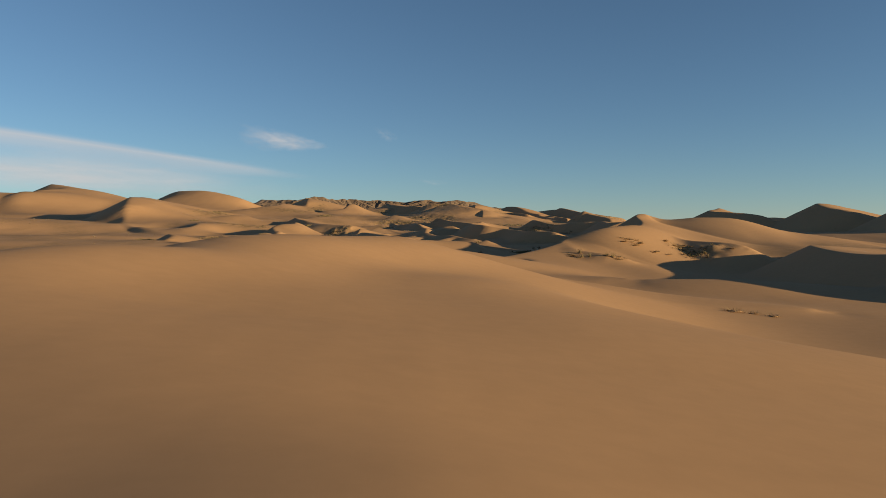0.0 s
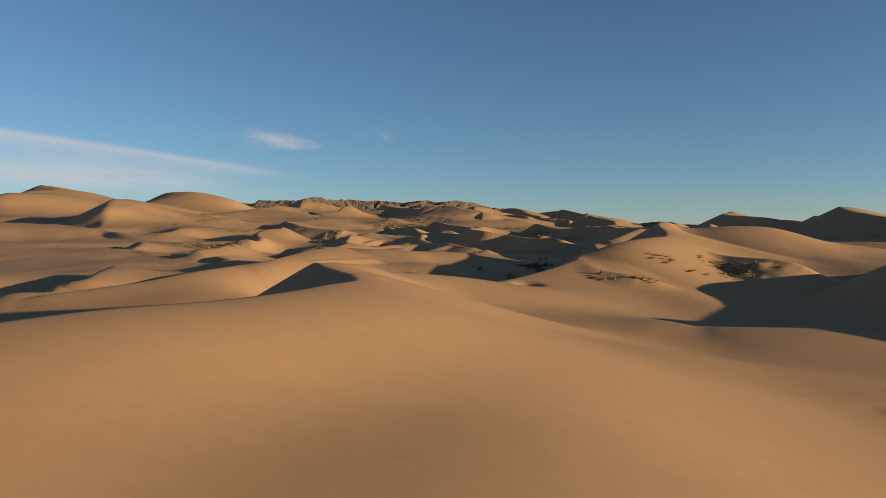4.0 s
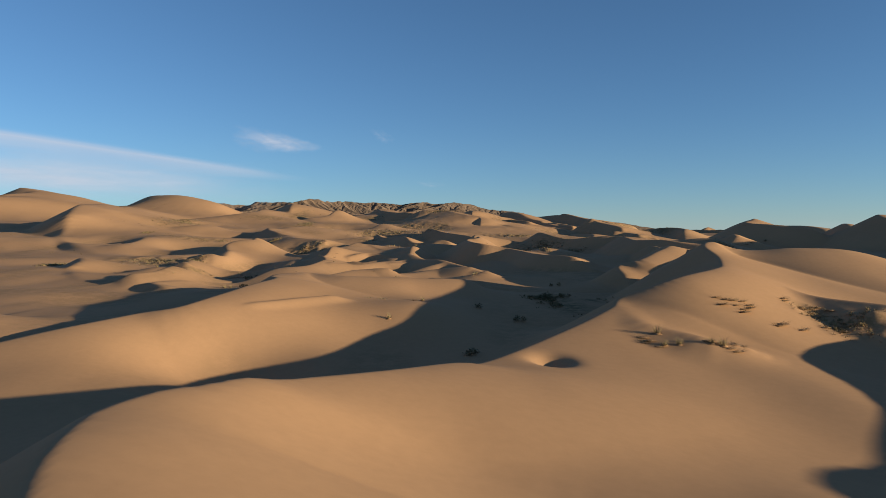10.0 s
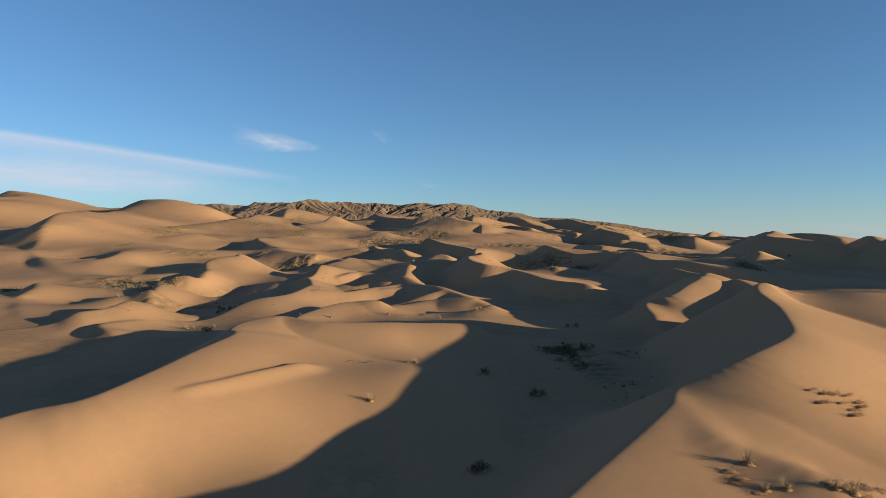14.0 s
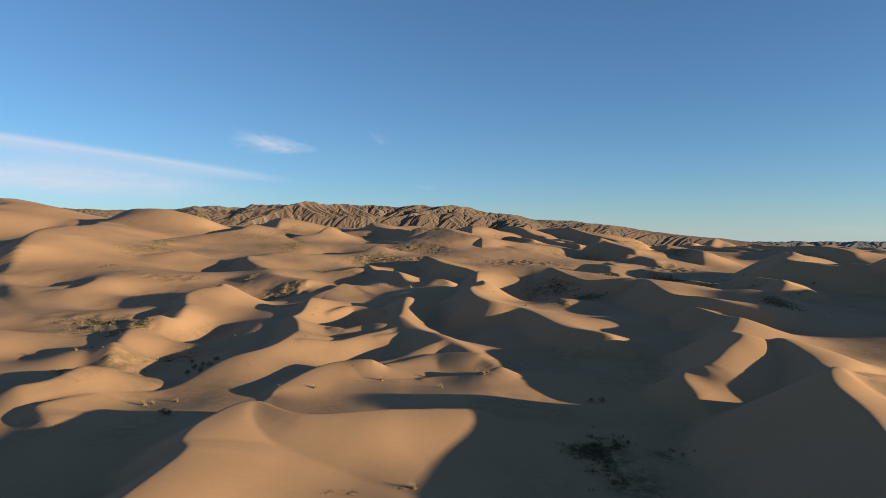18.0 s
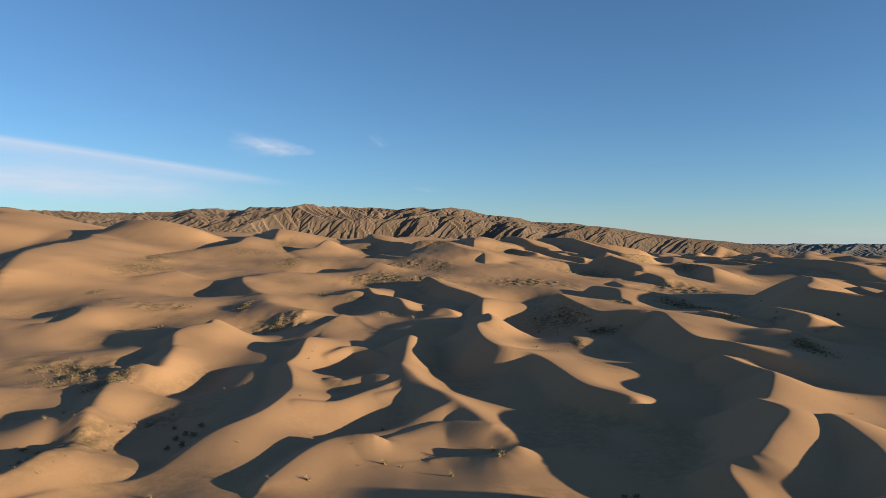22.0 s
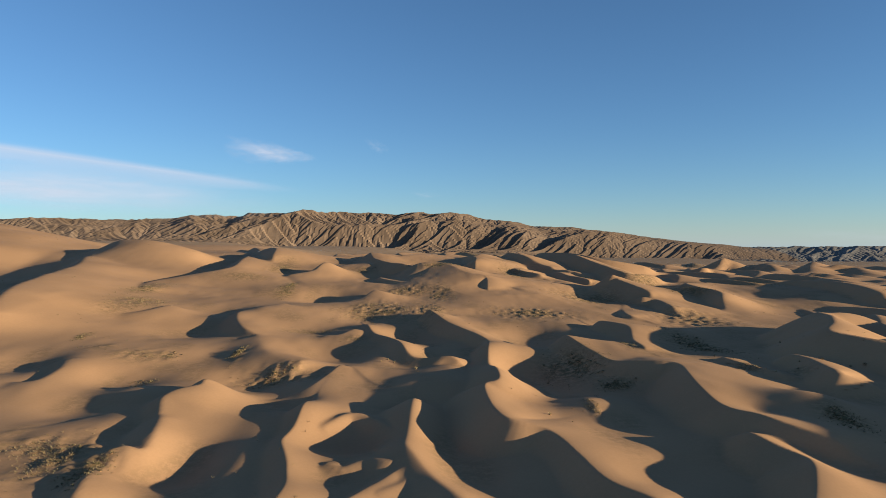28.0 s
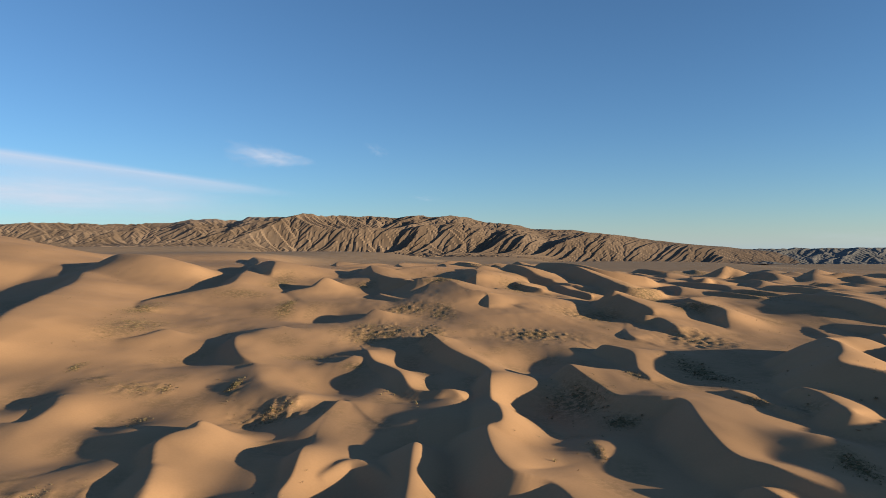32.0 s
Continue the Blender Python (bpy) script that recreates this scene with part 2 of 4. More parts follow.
dune(0.30, 10, [(53.0, 163.0, 6.0), (51.0, 152.0, 4.9), (51.5, 145.0, 3.7), (54.0, 137.0, 2.6), (60.0, 128.0, 1.6)])
dune(0.50, 34, [(240.0, 372.0, 17.0), (207.0, 346.0, 20.4), (192.0, 331.0, 20.3), (188.0, 314.0, 17.5), (190.0, 300.0, 15.0)])
dune(0.50, 14, [(-23.3, 357.4, 8.4), (-26.5, 345.8, 7.6), (-30.7, 332.4, 6.8), (-44.3, 325.9, 6.6), (-53.4, 324.0, 6.8)])
dune(0.55, 16, [(-64.5, 266.0, 3.0), (-61.4, 251.1, 3.6), (-52.3, 222.3, 3.2), (-50.7, 210.4, 2.9), (-52.9, 203.1, 2.6), (-56.4, 200.5, 2.4)])
dune(0.55, 11, [(-45.0, 202.0, 1.9), (-49.5, 195.0, 2.6), (-46.1, 188.9, 2.0), (-43.1, 185.4, 1.0)])
dune(0.50, 18, [(131.7, 352.9, 11.3), (133.2, 344.5, 11.5), (129.5, 329.4, 11.8), (126.9, 318.5, 12.0), (129.7, 315.2, 10.5), (134.2, 313.2, 9.0)])
dune(0.45, 16, [(90.6, 442.8, 13.5), (97.0, 422.7, 12.8), (89.6, 391.0, 12.0), (88.0, 373.3, 11.4)])
dune(0.50, 90, [(-520.0, 1000.0, 78.0), (-480.0, 905.0, 73.0), (-440.0, 860.0, 66.0), (-440.0, 800.0, 58.0)])
dune(0.50, 60, [(-150.0, 820.0, 46.0), (-127.0, 762.0, 47.5), (-120.0, 720.0, 42.0)])
dune(0.50, 50, [(150.0, 930.0, 40.0), (169.0, 851.0, 40.4), (190.0, 810.0, 35.0), (230.0, 800.0, 28.0)])
dune(0.50, 20, [(-93.0, 254.0, 4.2), (-88.5, 246.0, 3.9), (-86.0, 236.0, 3.0)])
dune(0.50, 28, [(141.9, 605.9, 28.0), (145.2, 596.9, 25.0), (150.6, 555.2, 20.0)])
dune(0.50, 20, [(142.9, 543.0, 17.0), (151.0, 536.3, 15.5), (147.8, 505.1, 14.0)])
dune(0.50, 26, [(238.4, 662.4, 18.0), (237.4, 623.6, 15.0), (231.8, 571.3, 12.0), (242.0, 542.6, 9.5), (226.2, 485.2, 8.0)])
dune(0.50, 18, [(247.5, 609.9, 14.0), (246.5, 584.7, 12.0)])
dune(0.50, 36, [(132.9, 1006.3, 40.0), (132.8, 916.9, 36.0), (162.6, 901.9, 31.0)])
dune(0.40, 14, [(-25.2, 431.3, 11.5), (-30.4, 421.2, 11.0), (-37.2, 421.6, 10.8)])
dune(0.50, 24, [(100.0, 733.0, 29.0), (116.3, 739.3, 27.0), (133.7, 645.7, 23.0)])
dune(0.45, 12, [(109.6, 356.3, 10.0), (113.2, 342.2, 9.6), (115.3, 327.6, 9.4)])
dune(0.50, 16, [(68.8, 212.8, 7.5), (68.3, 202.1, 7.0), (66.2, 193.4, 6.2), (68.5, 189.7, 5.8), (74.8, 189.0, 5.0)])
dune(0.22, 5, [(-2.9, 290.5, 4.4), (-8.5, 299.0, 4.6), (-14.8, 302.3, 4.9), (-20.8, 295.3, 5.0)], 1.0)
dune(0.22, 5, [(-2.7, 265.2, 3.6), (-8.4, 268.2, 3.4), (-13.2, 265.6, 3.6), (-16.6, 268.0, 3.9)], 1.0)
dune(0.45, 7, [(7.0, 257.5, 3.7), (0.5, 262.2, 3.6), (-5.4, 253.5, 3.3), (-11.5, 245.2, 3.2), (-20.2, 243.5, 3.4)])
dune(0.30, 5, [(8.9, 245.2, 3.4), (3.7, 258.7, 3.4), (-0.5, 253.5, 3.0), (-4.5, 249.2, 2.7)], 0.6)
dune(0.40, 7, [(11.3, 241.5, 3.4), (4.9, 236.1, 2.8), (-1.3, 230.8, 2.2), (-8.9, 227.2, 1.6)])
dune(0.40, 7, [(17.4, 227.2, 3.0), (9.2, 231.5, 2.4), (2.5, 228.0, 1.8), (-1.1, 224.1, 1.4)])
dune(0.40, 7, [(19.9, 215.5, 2.6), (16.5, 213.7, 2.0), (9.5, 215.3, 1.4), (5.9, 214.4, 1.0)])
dune(0.45, 9, [(-3.3, 221.7, 2.4), (-8.9, 220.9, 2.2), (-13.4, 214.4, 1.9), (-17.0, 202.9, 1.5)])
dune(0.50, 10, [(-62.4, 298.4, 6.4), (-57.7, 277.0, 5.4), (-62.5, 275.4, 4.6)])
dune(0.50, 30, [(222.0, 290.0, 19.0), (206.0, 268.0, 22.5), (200.0, 252.0, 24.0), (200.0, 225.0, 24.5), (202.0, 212.0, 23.0), (206.0, 197.0, 18.0)])
dune(0.12, 60, [(-318.0, 835.0, 47.0), (-285.0, 785.0, 53.0), (-262.0, 760.0, 55.0), (-235.0, 748.0, 55.0), (-212.0, 738.0, 51.0), (-190.0, 730.0, 45.0)], 40.0)
dune(0.50, 34, [(463.7, 1030.5, 22.0), (457.1, 992.7, 22.0), (443.1, 948.6, 19.0), (420.6, 916.6, 16.0), (420.8, 949.1, 13.0)])
dune(0.50, 34, [(555.1, 1057.9, 24.0), (515.1, 996.6, 22.0), (482.7, 946.4, 18.0), (460.3, 915.0, 15.0), (455.4, 948.0, 12.0)])
dune(0.50, 34, [(532.5, 972.9, 22.0), (550.7, 965.0, 20.0), (533.4, 919.7, 16.0), (522.3, 874.0, 12.0)])
dune(0.50, 30, [(430.6, 849.8, 18.0), (439.5, 843.9, 17.0), (435.6, 811.3, 13.0), (438.0, 785.4, 9.0)])
dune(0.50, 32, [(308.7, 839.3, 24.0), (321.5, 849.1, 21.0), (320.3, 820.9, 16.0), (330.7, 818.0, 12.0)])
dune(0.50, 34, [(417.9, 1031.2, 30.0), (429.1, 1043.8, 28.0), (423.1, 1021.2, 22.0)])
dune(0.10, 16, [(-63.5, 411.2, 12.0), (-52.0, 375.3, 10.8), (-38.5, 358.2, 10.0)], 2.0)
dune(0.50, 14, [(-50.8, 140.0, 0.5), (-45.7, 120.3, -0.2), (-49.1, 120.5, -0.8), (-48.1, 115.2, -1.5), (-53.2, 114.3, -2.0)])
dune(0.55, 5, [(-7.9, 153.8, 0.9), (-10.3, 150.8, 1.25), (-14.5, 143.0, 1.6), (-17.3, 138.7, 1.45)], 0.05)
dune(0.42, 13, [(54.0, 77.3, -2.7), (46.0, 75.5, -2.5), (40.0, 74.6, -2.2), (34.0, 74.2, -1.9), (29.5, 74.8, -1.9), (26.0, 76.0, -2.0), (23.2, 77.8, -2.3)])


SWELLS = []


def swell(x, y, reach, rise):
    """A broad low rise (or, below nought, a hollow) of the sand: its middle, reach and height."""
    SWELLS.append((x, y, reach, rise))


swell(-19, 34, 8, -0.26)
swell(-14, 36, 8, -0.39)
swell(8, 63, 8, -0.74)
swell(1, 66, 8, -0.19)
swell(54, 77, 8, -0.34)
swell(9, 83, 8, -0.16)
swell(4, 84, 8, -0.80)
swell(24, 86, 8, 0.28)
swell(38, 104, 8, 0.19)
swell(40, 112, 8, 0.72)
swell(41, 119, 9, -0.15)
swell(-16, 125, 9, -3.33)
swell(-8, 129, 9, 0.17)
swell(28, 133, 9, -0.25)
swell(93, 135, 9, -0.31)
swell(-3, 136, 9, -0.64)
swell(100, 140, 9, -0.57)
swell(1, 143, 9, -0.22)
swell(108, 145, 9, -0.65)
swell(51, 147, 9, -0.40)
swell(116, 150, 10, -0.66)
swell(4, 150, 10, 2.32)
swell(51, 155, 10, -0.44)
swell(7, 162, 10, 1.45)
swell(7, 166, 10, -0.21)
swell(-49, 171, 10, -1.42)
swell(9, 174, 10, -0.91)
swell(-48, 180, 10, 0.37)
swell(12, 184, 10, -0.65)
swell(12, 185, 11, 0.17)
swell(-46, 189, 11, -0.83)
swell(53, 198, 11, 0.38)
swell(-48, 198, 11, -1.49)
swell(13, 198, 11, 0.75)
swell(51, 199, 11, 0.28)
swell(-56, 200, 11, -0.16)
swell(68, 200, 11, 0.11)
swell(58, 201, 11, -0.51)
swell(58, 203, 11, -0.23)
swell(-53, 204, 11, 0.49)
swell(57, 205, 11, -0.83)
swell(-36, 208, 11, -0.98)
swell(-36, 210, 11, -1.11)
swell(-51, 210, 11, 0.55)
swell(62, 212, 11, 0.57)
swell(-51, 213, 11, 1.73)
swell(11, 216, 11, -1.31)
swell(-33, 217, 12, 1.10)
swell(-45, 218, 12, -0.49)
swell(15, 219, 12, 0.28)
swell(-9, 220, 12, -0.25)
swell(-48, 222, 12, -2.51)
swell(-1, 224, 12, 1.02)
swell(-9, 227, 12, 1.06)
swell(-50, 229, 12, -0.89)
swell(-49, 230, 12, -0.92)
swell(1, 230, 12, -1.30)
swell(-8, 230, 12, 0.77)
swell(-67, 231, 12, -0.29)
swell(-1, 231, 12, -0.60)
swell(9, 232, 12, 0.79)
swell(-13, 233, 12, -0.45)
swell(7, 234, 12, 1.11)
swell(1, 234, 12, -0.60)
swell(-12, 235, 12, -2.09)
swell(16, 237, 12, -1.09)
swell(-57, 237, 12, 7.19)
swell(18, 237, 12, -0.42)
swell(-2, 238, 12, -1.16)
swell(-71, 238, 12, -3.74)
swell(-87, 239, 12, 0.52)
swell(-67, 240, 12, 2.44)
swell(-6, 241, 12, -0.68)
swell(75, 241, 12, -0.74)
swell(-51, 242, 12, -1.83)
swell(12, 242, 12, 0.16)
swell(-54, 243, 12, -5.01)
swell(0, 243, 12, -0.79)
swell(-54, 244, 12, -2.54)
swell(-6, 244, 12, 0.44)
swell(-14, 245, 12, 0.95)
swell(-1, 246, 12, 2.06)
swell(78, 246, 12, 1.07)
swell(9, 248, 12, 0.80)
swell(-70, 248, 12, -0.08)
swell(79, 250, 12, 0.89)
swell(8, 250, 12, 0.54)
swell(-70, 250, 12, -0.69)
swell(-61, 251, 13, 2.05)
swell(80, 252, 13, 0.93)
swell(-71, 252, 13, -0.39)
swell(-46, 253, 13, 2.39)
swell(49, 254, 13, 0.60)
swell(-23, 255, 13, 1.31)
swell(86, 256, 13, -1.97)
swell(-15, 256, 13, 0.52)
swell(84, 257, 13, -3.31)
swell(7, 257, 13, -4.53)
swell(52, 258, 13, -0.27)
swell(50, 258, 13, -0.71)
swell(4, 261, 13, 1.47)
swell(-16, 261, 13, -2.85)
swell(-42, 261, 13, -0.14)
swell(-46, 262, 13, -1.38)
swell(-15, 263, 13, -2.50)
swell(3, 263, 13, 2.12)
swell(78, 263, 13, 0.46)
swell(-24, 264, 13, 0.20)
swell(92, 264, 13, 0.74)
swell(78, 265, 13, 1.39)
swell(54, 267, 13, 1.72)
swell(56, 267, 13, -1.16)
swell(-14, 268, 13, 1.50)
swell(77, 268, 13, -0.18)
swell(-12, 269, 13, 1.68)
swell(88, 269, 13, 0.27)
swell(-50, 270, 13, -1.67)
swell(5, 270, 13, -0.67)
swell(-39, 272, 13, 2.17)
swell(8, 272, 13, -1.22)
swell(3, 272, 13, -0.20)
swell(-51, 272, 13, -1.54)
swell(1, 275, 13, 0.86)
swell(-39, 275, 13, 1.08)
swell(-62, 275, 13, 0.53)
swell(-54, 276, 13, -3.66)
swell(-59, 276, 13, 2.53)
swell(-59, 278, 13, 1.33)
swell(-39, 280, 13, 0.33)
swell(88, 283, 13, 0.35)
swell(-18, 283, 13, -2.02)
swell(53, 285, 14, -0.77)
swell(-60, 286, 14, 0.17)
swell(2, 287, 14, -2.62)
swell(-73, 287, 14, 0.94)
swell(79, 287, 14, 0.37)
swell(94, 290, 14, -3.29)
swell(-18, 291, 14, -3.36)
swell(-42, 292, 14, -1.17)
swell(-28, 292, 14, 1.33)
swell(105, 293, 14, 5.37)
swell(-4, 293, 14, 2.49)
swell(-62, 294, 14, -1.13)
swell(-97, 295, 14, -0.40)
swell(52, 298, 14, -0.22)
swell(-62, 298, 14, 0.30)
swell(-8, 299, 14, 0.19)
swell(-76, 301, 14, 0.77)
swell(54, 302, 14, 1.11)
swell(-88, 302, 14, 1.00)
swell(-44, 303, 14, -1.98)
swell(-40, 303, 14, 0.51)
swell(-27, 304, 14, 1.27)
swell(-39, 306, 14, 2.52)
swell(-82, 306, 14, -0.82)
swell(-85, 307, 14, -0.48)
swell(2, 310, 14, -0.32)
swell(-16, 312, 14, 0.55)
swell(49, 314, 14, 4.79)
swell(-90, 319, 15, -4.39)
swell(42, 320, 15, -6.47)
swell(27, 321, 15, 0.57)
swell(-27, 322, 15, -2.07)
swell(-83, 323, 15, 3.58)
swell(-8, 323, 15, 0.80)
swell(-56, 324, 15, 0.76)
swell(-48, 325, 15, -0.20)
swell(-39, 325, 15, -3.92)
swell(-36, 327, 15, -1.73)
swell(-28, 328, 15, 1.05)
swell(41, 329, 15, 4.18)
swell(110, 330, 15, 0.30)
swell(-31, 332, 15, 4.42)
swell(-90, 333, 15, 3.11)
swell(28, 333, 15, 1.50)
swell(-8, 335, 15, -2.18)
swell(40, 337, 15, -5.46)
swell(5, 338, 15, 2.93)
swell(-9, 338, 15, 0.58)
swell(-10, 340, 15, -0.98)
swell(-91, 340, 15, -1.30)
swell(-26, 341, 15, -1.79)
swell(-93, 341, 15, -2.31)
swell(5, 344, 15, -1.55)
swell(-40, 348, 15, 0.16)
swell(114, 348, 15, -0.93)
swell(-50, 349, 15, -4.65)
swell(29, 350, 15, 2.72)
swell(31, 352, 16, -1.33)
swell(-16, 352, 16, 0.77)
swell(202, 358, 16, -0.29)
swell(-132, 358, 16, -0.23)
swell(-38, 358, 16, 0.10)
swell(-117, 359, 16, 1.59)
swell(10, 360, 16, 0.66)
swell(33, 360, 16, -6.93)
swell(-131, 361, 16, -2.46)
swell(-41, 361, 16, 1.03)
swell(-134, 362, 16, -2.66)
swell(114, 363, 16, 1.36)
swell(17, 364, 16, 3.10)
swell(11, 365, 16, 1.18)
swell(-128, 365, 16, 1.15)
swell(39, 368, 16, -1.54)
swell(29, 370, 16, 1.69)
swell(7, 371, 16, -2.84)
swell(65, 371, 16, -0.21)
swell(40, 372, 16, -0.43)
swell(7, 374, 16, -3.96)
swell(102, 375, 16, -2.85)
swell(30, 375, 16, 1.97)
swell(88, 377, 16, 1.34)
swell(11, 378, 16, -0.83)
swell(209, 378, 16, 0.48)
swell(163, 378, 16, -0.31)
swell(47, 379, 16, 3.24)
swell(-1, 380, 16, 3.82)
swell(64, 381, 16, -0.31)
swell(-25, 385, 17, -1.82)
swell(168, 387, 17, 0.65)
swell(-25, 388, 17, -0.83)
swell(31, 389, 17, -1.20)
swell(-4, 393, 17, 0.48)
swell(184, 395, 17, -6.31)
swell(94, 395, 17, -0.19)
swell(90, 395, 17, 0.45)
swell(97, 396, 17, -0.59)
swell(173, 396, 17, 2.36)
swell(-6, 398, 17, -0.65)
swell(97, 400, 17, -0.43)
swell(-27, 400, 17, 0.82)
swell(97, 403, 17, -0.19)
swell(-26, 403, 17, -1.21)
swell(54, 403, 17, -0.21)
swell(55, 406, 17, -0.45)
swell(101, 406, 17, -0.34)
swell(97, 406, 17, 0.16)
swell(-9, 407, 17, 1.90)
swell(6, 408, 17, -2.00)
swell(176, 408, 17, 1.45)
swell(-11, 410, 17, 0.42)
swell(-24, 412, 17, 1.00)
swell(-21, 413, 17, 0.26)
swell(26, 414, 17, 0.40)
swell(96, 415, 17, 0.25)
swell(-28, 417, 18, -2.29)
swell(53, 420, 18, -1.64)
swell(190, 421, 18, -0.30)
swell(-36, 422, 18, 1.15)
swell(-10, 424, 18, -2.08)
swell(71, 426, 18, 1.04)
swell(-38, 426, 18, 0.33)
swell(-6, 427, 18, -1.90)
swell(21, 427, 18, 0.54)
swell(201, 428, 18, 1.90)
swell(205, 429, 18, -1.78)
swell(-76, 429, 18, 0.57)
swell(114, 430, 18, 1.80)
swell(-21, 431, 18, 2.80)
swell(-39, 433, 18, -1.03)
swell(-99, 433, 18, -3.53)
swell(57, 433, 18, -4.20)
swell(-6, 434, 18, -0.56)
swell(93, 437, 18, -0.86)
swell(-40, 441, 18, -2.87)
swell(-20, 441, 18, 1.49)
swell(76, 442, 18, 0.66)
swell(119, 442, 18, 1.68)
swell(-36, 443, 18, 0.42)
swell(-99, 445, 18, 2.34)
swell(-145, 451, 19, -1.19)
swell(-141, 454, 19, -1.34)
swell(-98, 454, 19, 0.52)
swell(-83, 454, 19, -0.49)
swell(-99, 458, 19, 0.19)
swell(-20, 458, 19, -1.26)
swell(128, 459, 19, -1.46)
swell(-133, 460, 19, 1.00)
swell(125, 463, 19, 0.18)
swell(139, 464, 19, -0.26)
swell(151, 473, 19, -0.84)
swell(119, 473, 19, 0.58)
swell(-24, 474, 19, -3.41)
swell(-86, 477, 19, 2.22)
swell(-98, 478, 19, -2.15)
swell(-124, 481, 19, 0.47)
swell(164, 484, 20, -1.07)
swell(-99, 484, 20, -1.90)
swell(174, 491, 20, -0.52)
swell(148, 505, 20, 0.39)
swell(-48, 524, 21, -0.98)
swell(130, 527, 21, -0.58)
swell(-32, 529, 21, 0.98)
swell(-54, 538, 21, 0.49)
swell(130, 540, 21, -0.36)
swell(143, 543, 21, 0.35)
swell(-55, 544, 21, -2.08)
swell(-25, 544, 21, 0.62)
swell(239, 554, 22, -0.18)
swell(-49, 555, 22, -2.97)
swell(-49, 559, 22, -0.40)
swell(-50, 563, 22, -1.39)
swell(116, 565, 22, -2.70)
swell(233, 567, 22, -1.88)
swell(-226, 575, 22, 0.40)
swell(232, 581, 22, -0.85)
swell(246, 585, 23, -0.15)
swell(247, 589, 23, -2.27)
swell(238, 598, 23, -0.85)
swell(240, 612, 23, -0.95)
swell(238, 628, 24, -0.63)
swell(-4, 629, 24, -0.72)
swell(-86, 635, 24, 0.53)
swell(238, 644, 24, -0.40)
swell(4, 648, 24, 0.24)
swell(-99, 654, 25, -0.65)
swell(-70, 656, 25, 0.20)
swell(-100, 658, 25, -1.55)
swell(238, 659, 25, -0.38)
swell(-136, 665, 25, 0.41)
swell(129, 674, 25, 0.78)
swell(-264, 685, 26, 0.28)
swell(126, 690, 26, -1.08)
swell(126, 695, 26, -2.30)
swell(123, 710, 26, 6.23)
swell(-275, 713, 26, 0.94)
swell(-33, 715, 26, 0.72)
swell(15, 716, 26, -4.22)
swell(-61, 722, 27, -1.77)
swell(120, 726, 27, -0.41)
swell(-62, 726, 27, -1.37)
swell(-280, 728, 27, -0.99)
swell(118, 732, 27, -6.14)
swell(-36, 736, 27, 0.54)
swell(104, 738, 27, 2.17)
swell(114, 739, 27, -3.57)
swell(-288, 750, 28, -3.46)
swell(-255, 756, 28, -0.39)
swell(-292, 757, 28, -3.18)
swell(-262, 760, 28, -1.01)
swell(-317, 762, 28, -0.77)
swell(-70, 762, 28, -1.39)
swell(164, 763, 28, -0.24)
swell(-40, 766, 28, 0.52)
swell(-71, 767, 28, -0.70)
swell(-273, 771, 28, 5.21)
swell(-279, 777, 28, 3.31)
swell(161, 782, 28, -0.26)
swell(-293, 784, 29, -7.05)
swell(438, 785, 29, -0.75)
swell(437, 794, 29, -4.31)
swell(-300, 795, 29, -0.18)
swell(-440, 802, 29, 0.98)
swell(-303, 804, 29, 1.94)
swell(436, 807, 29, 0.62)
swell(-306, 812, 29, -0.86)
swell(436, 815, 29, 1.07)
swell(-308, 817, 30, -0.79)
swell(325, 820, 30, -4.60)
swell(-438, 823, 30, -0.40)
swell(437, 824, 30, 1.78)
swell(-312, 826, 30, -0.69)
swell(438, 829, 30, -0.34)
swell(-313, 832, 30, 0.65)
swell(320, 841, 30, 2.56)
swell(435, 844, 30, -0.36)
swell(431, 850, 30, -0.47)
swell(-318, 860, 31, -0.29)
swell(-447, 871, 31, 0.44)
swell(-463, 885, 32, 0.21)
swell(525, 885, 32, 0.23)
swell(159, 892, 32, -0.14)
swell(-479, 904, 32, 0.34)
swell(142, 906, 32, -0.10)
swell(153, 907, 32, -0.43)
swell(531, 912, 32, 0.25)
swell(421, 917, 32, -1.05)
swell(426, 921, 33, 1.07)
swell(462, 923, 33, 1.62)
swell(425, 926, 33, 1.11)
swell(-491, 928, 33, 0.37)
swell(537, 928, 33, 0.30)
swell(472, 930, 33, 1.69)
swell(439, 934, 33, 0.52)
swell(456, 938, 33, -4.43)
swell(445, 941, 33, -0.81)
swell(480, 942, 33, 0.10)
swell(452, 945, 33, -3.12)
swell(446, 948, 33, 2.20)
swell(484, 949, 33, 0.39)
swell(547, 952, 34, 0.25)
swell(448, 954, 34, -0.18)
swell(494, 963, 34, 0.29)
swell(-506, 964, 34, -0.83)
swell(450, 964, 34, 1.90)
swell(542, 969, 34, 0.35)
swell(502, 976, 34, -0.12)
swell(132, 982, 34, -0.51)
swell(454, 982, 34, -0.11)
swell(511, 990, 35, 0.25)
swell(-517, 993, 35, 0.60)
swell(457, 993, 35, 0.40)
swell(515, 997, 35, 0.10)
swell(527, 1014, 35, 0.38)
swell(463, 1023, 36, -0.12)
swell(464, 1030, 36, -0.15)
swell(543, 1039, 36, -0.34)
swell(551, 1052, 37, 0.48)
swell(-42, 113, 9, -0.70)
swell(-33, 117, 7, -0.45)
swell(29, 200, 9, -1.20)
swell(-14, 15, 5, -0.07)
swell(-14, 19.5, 5, 0.54)
swell(-14, 24, 5, 0.51)
swell(-14, 28.5, 5, 0.40)
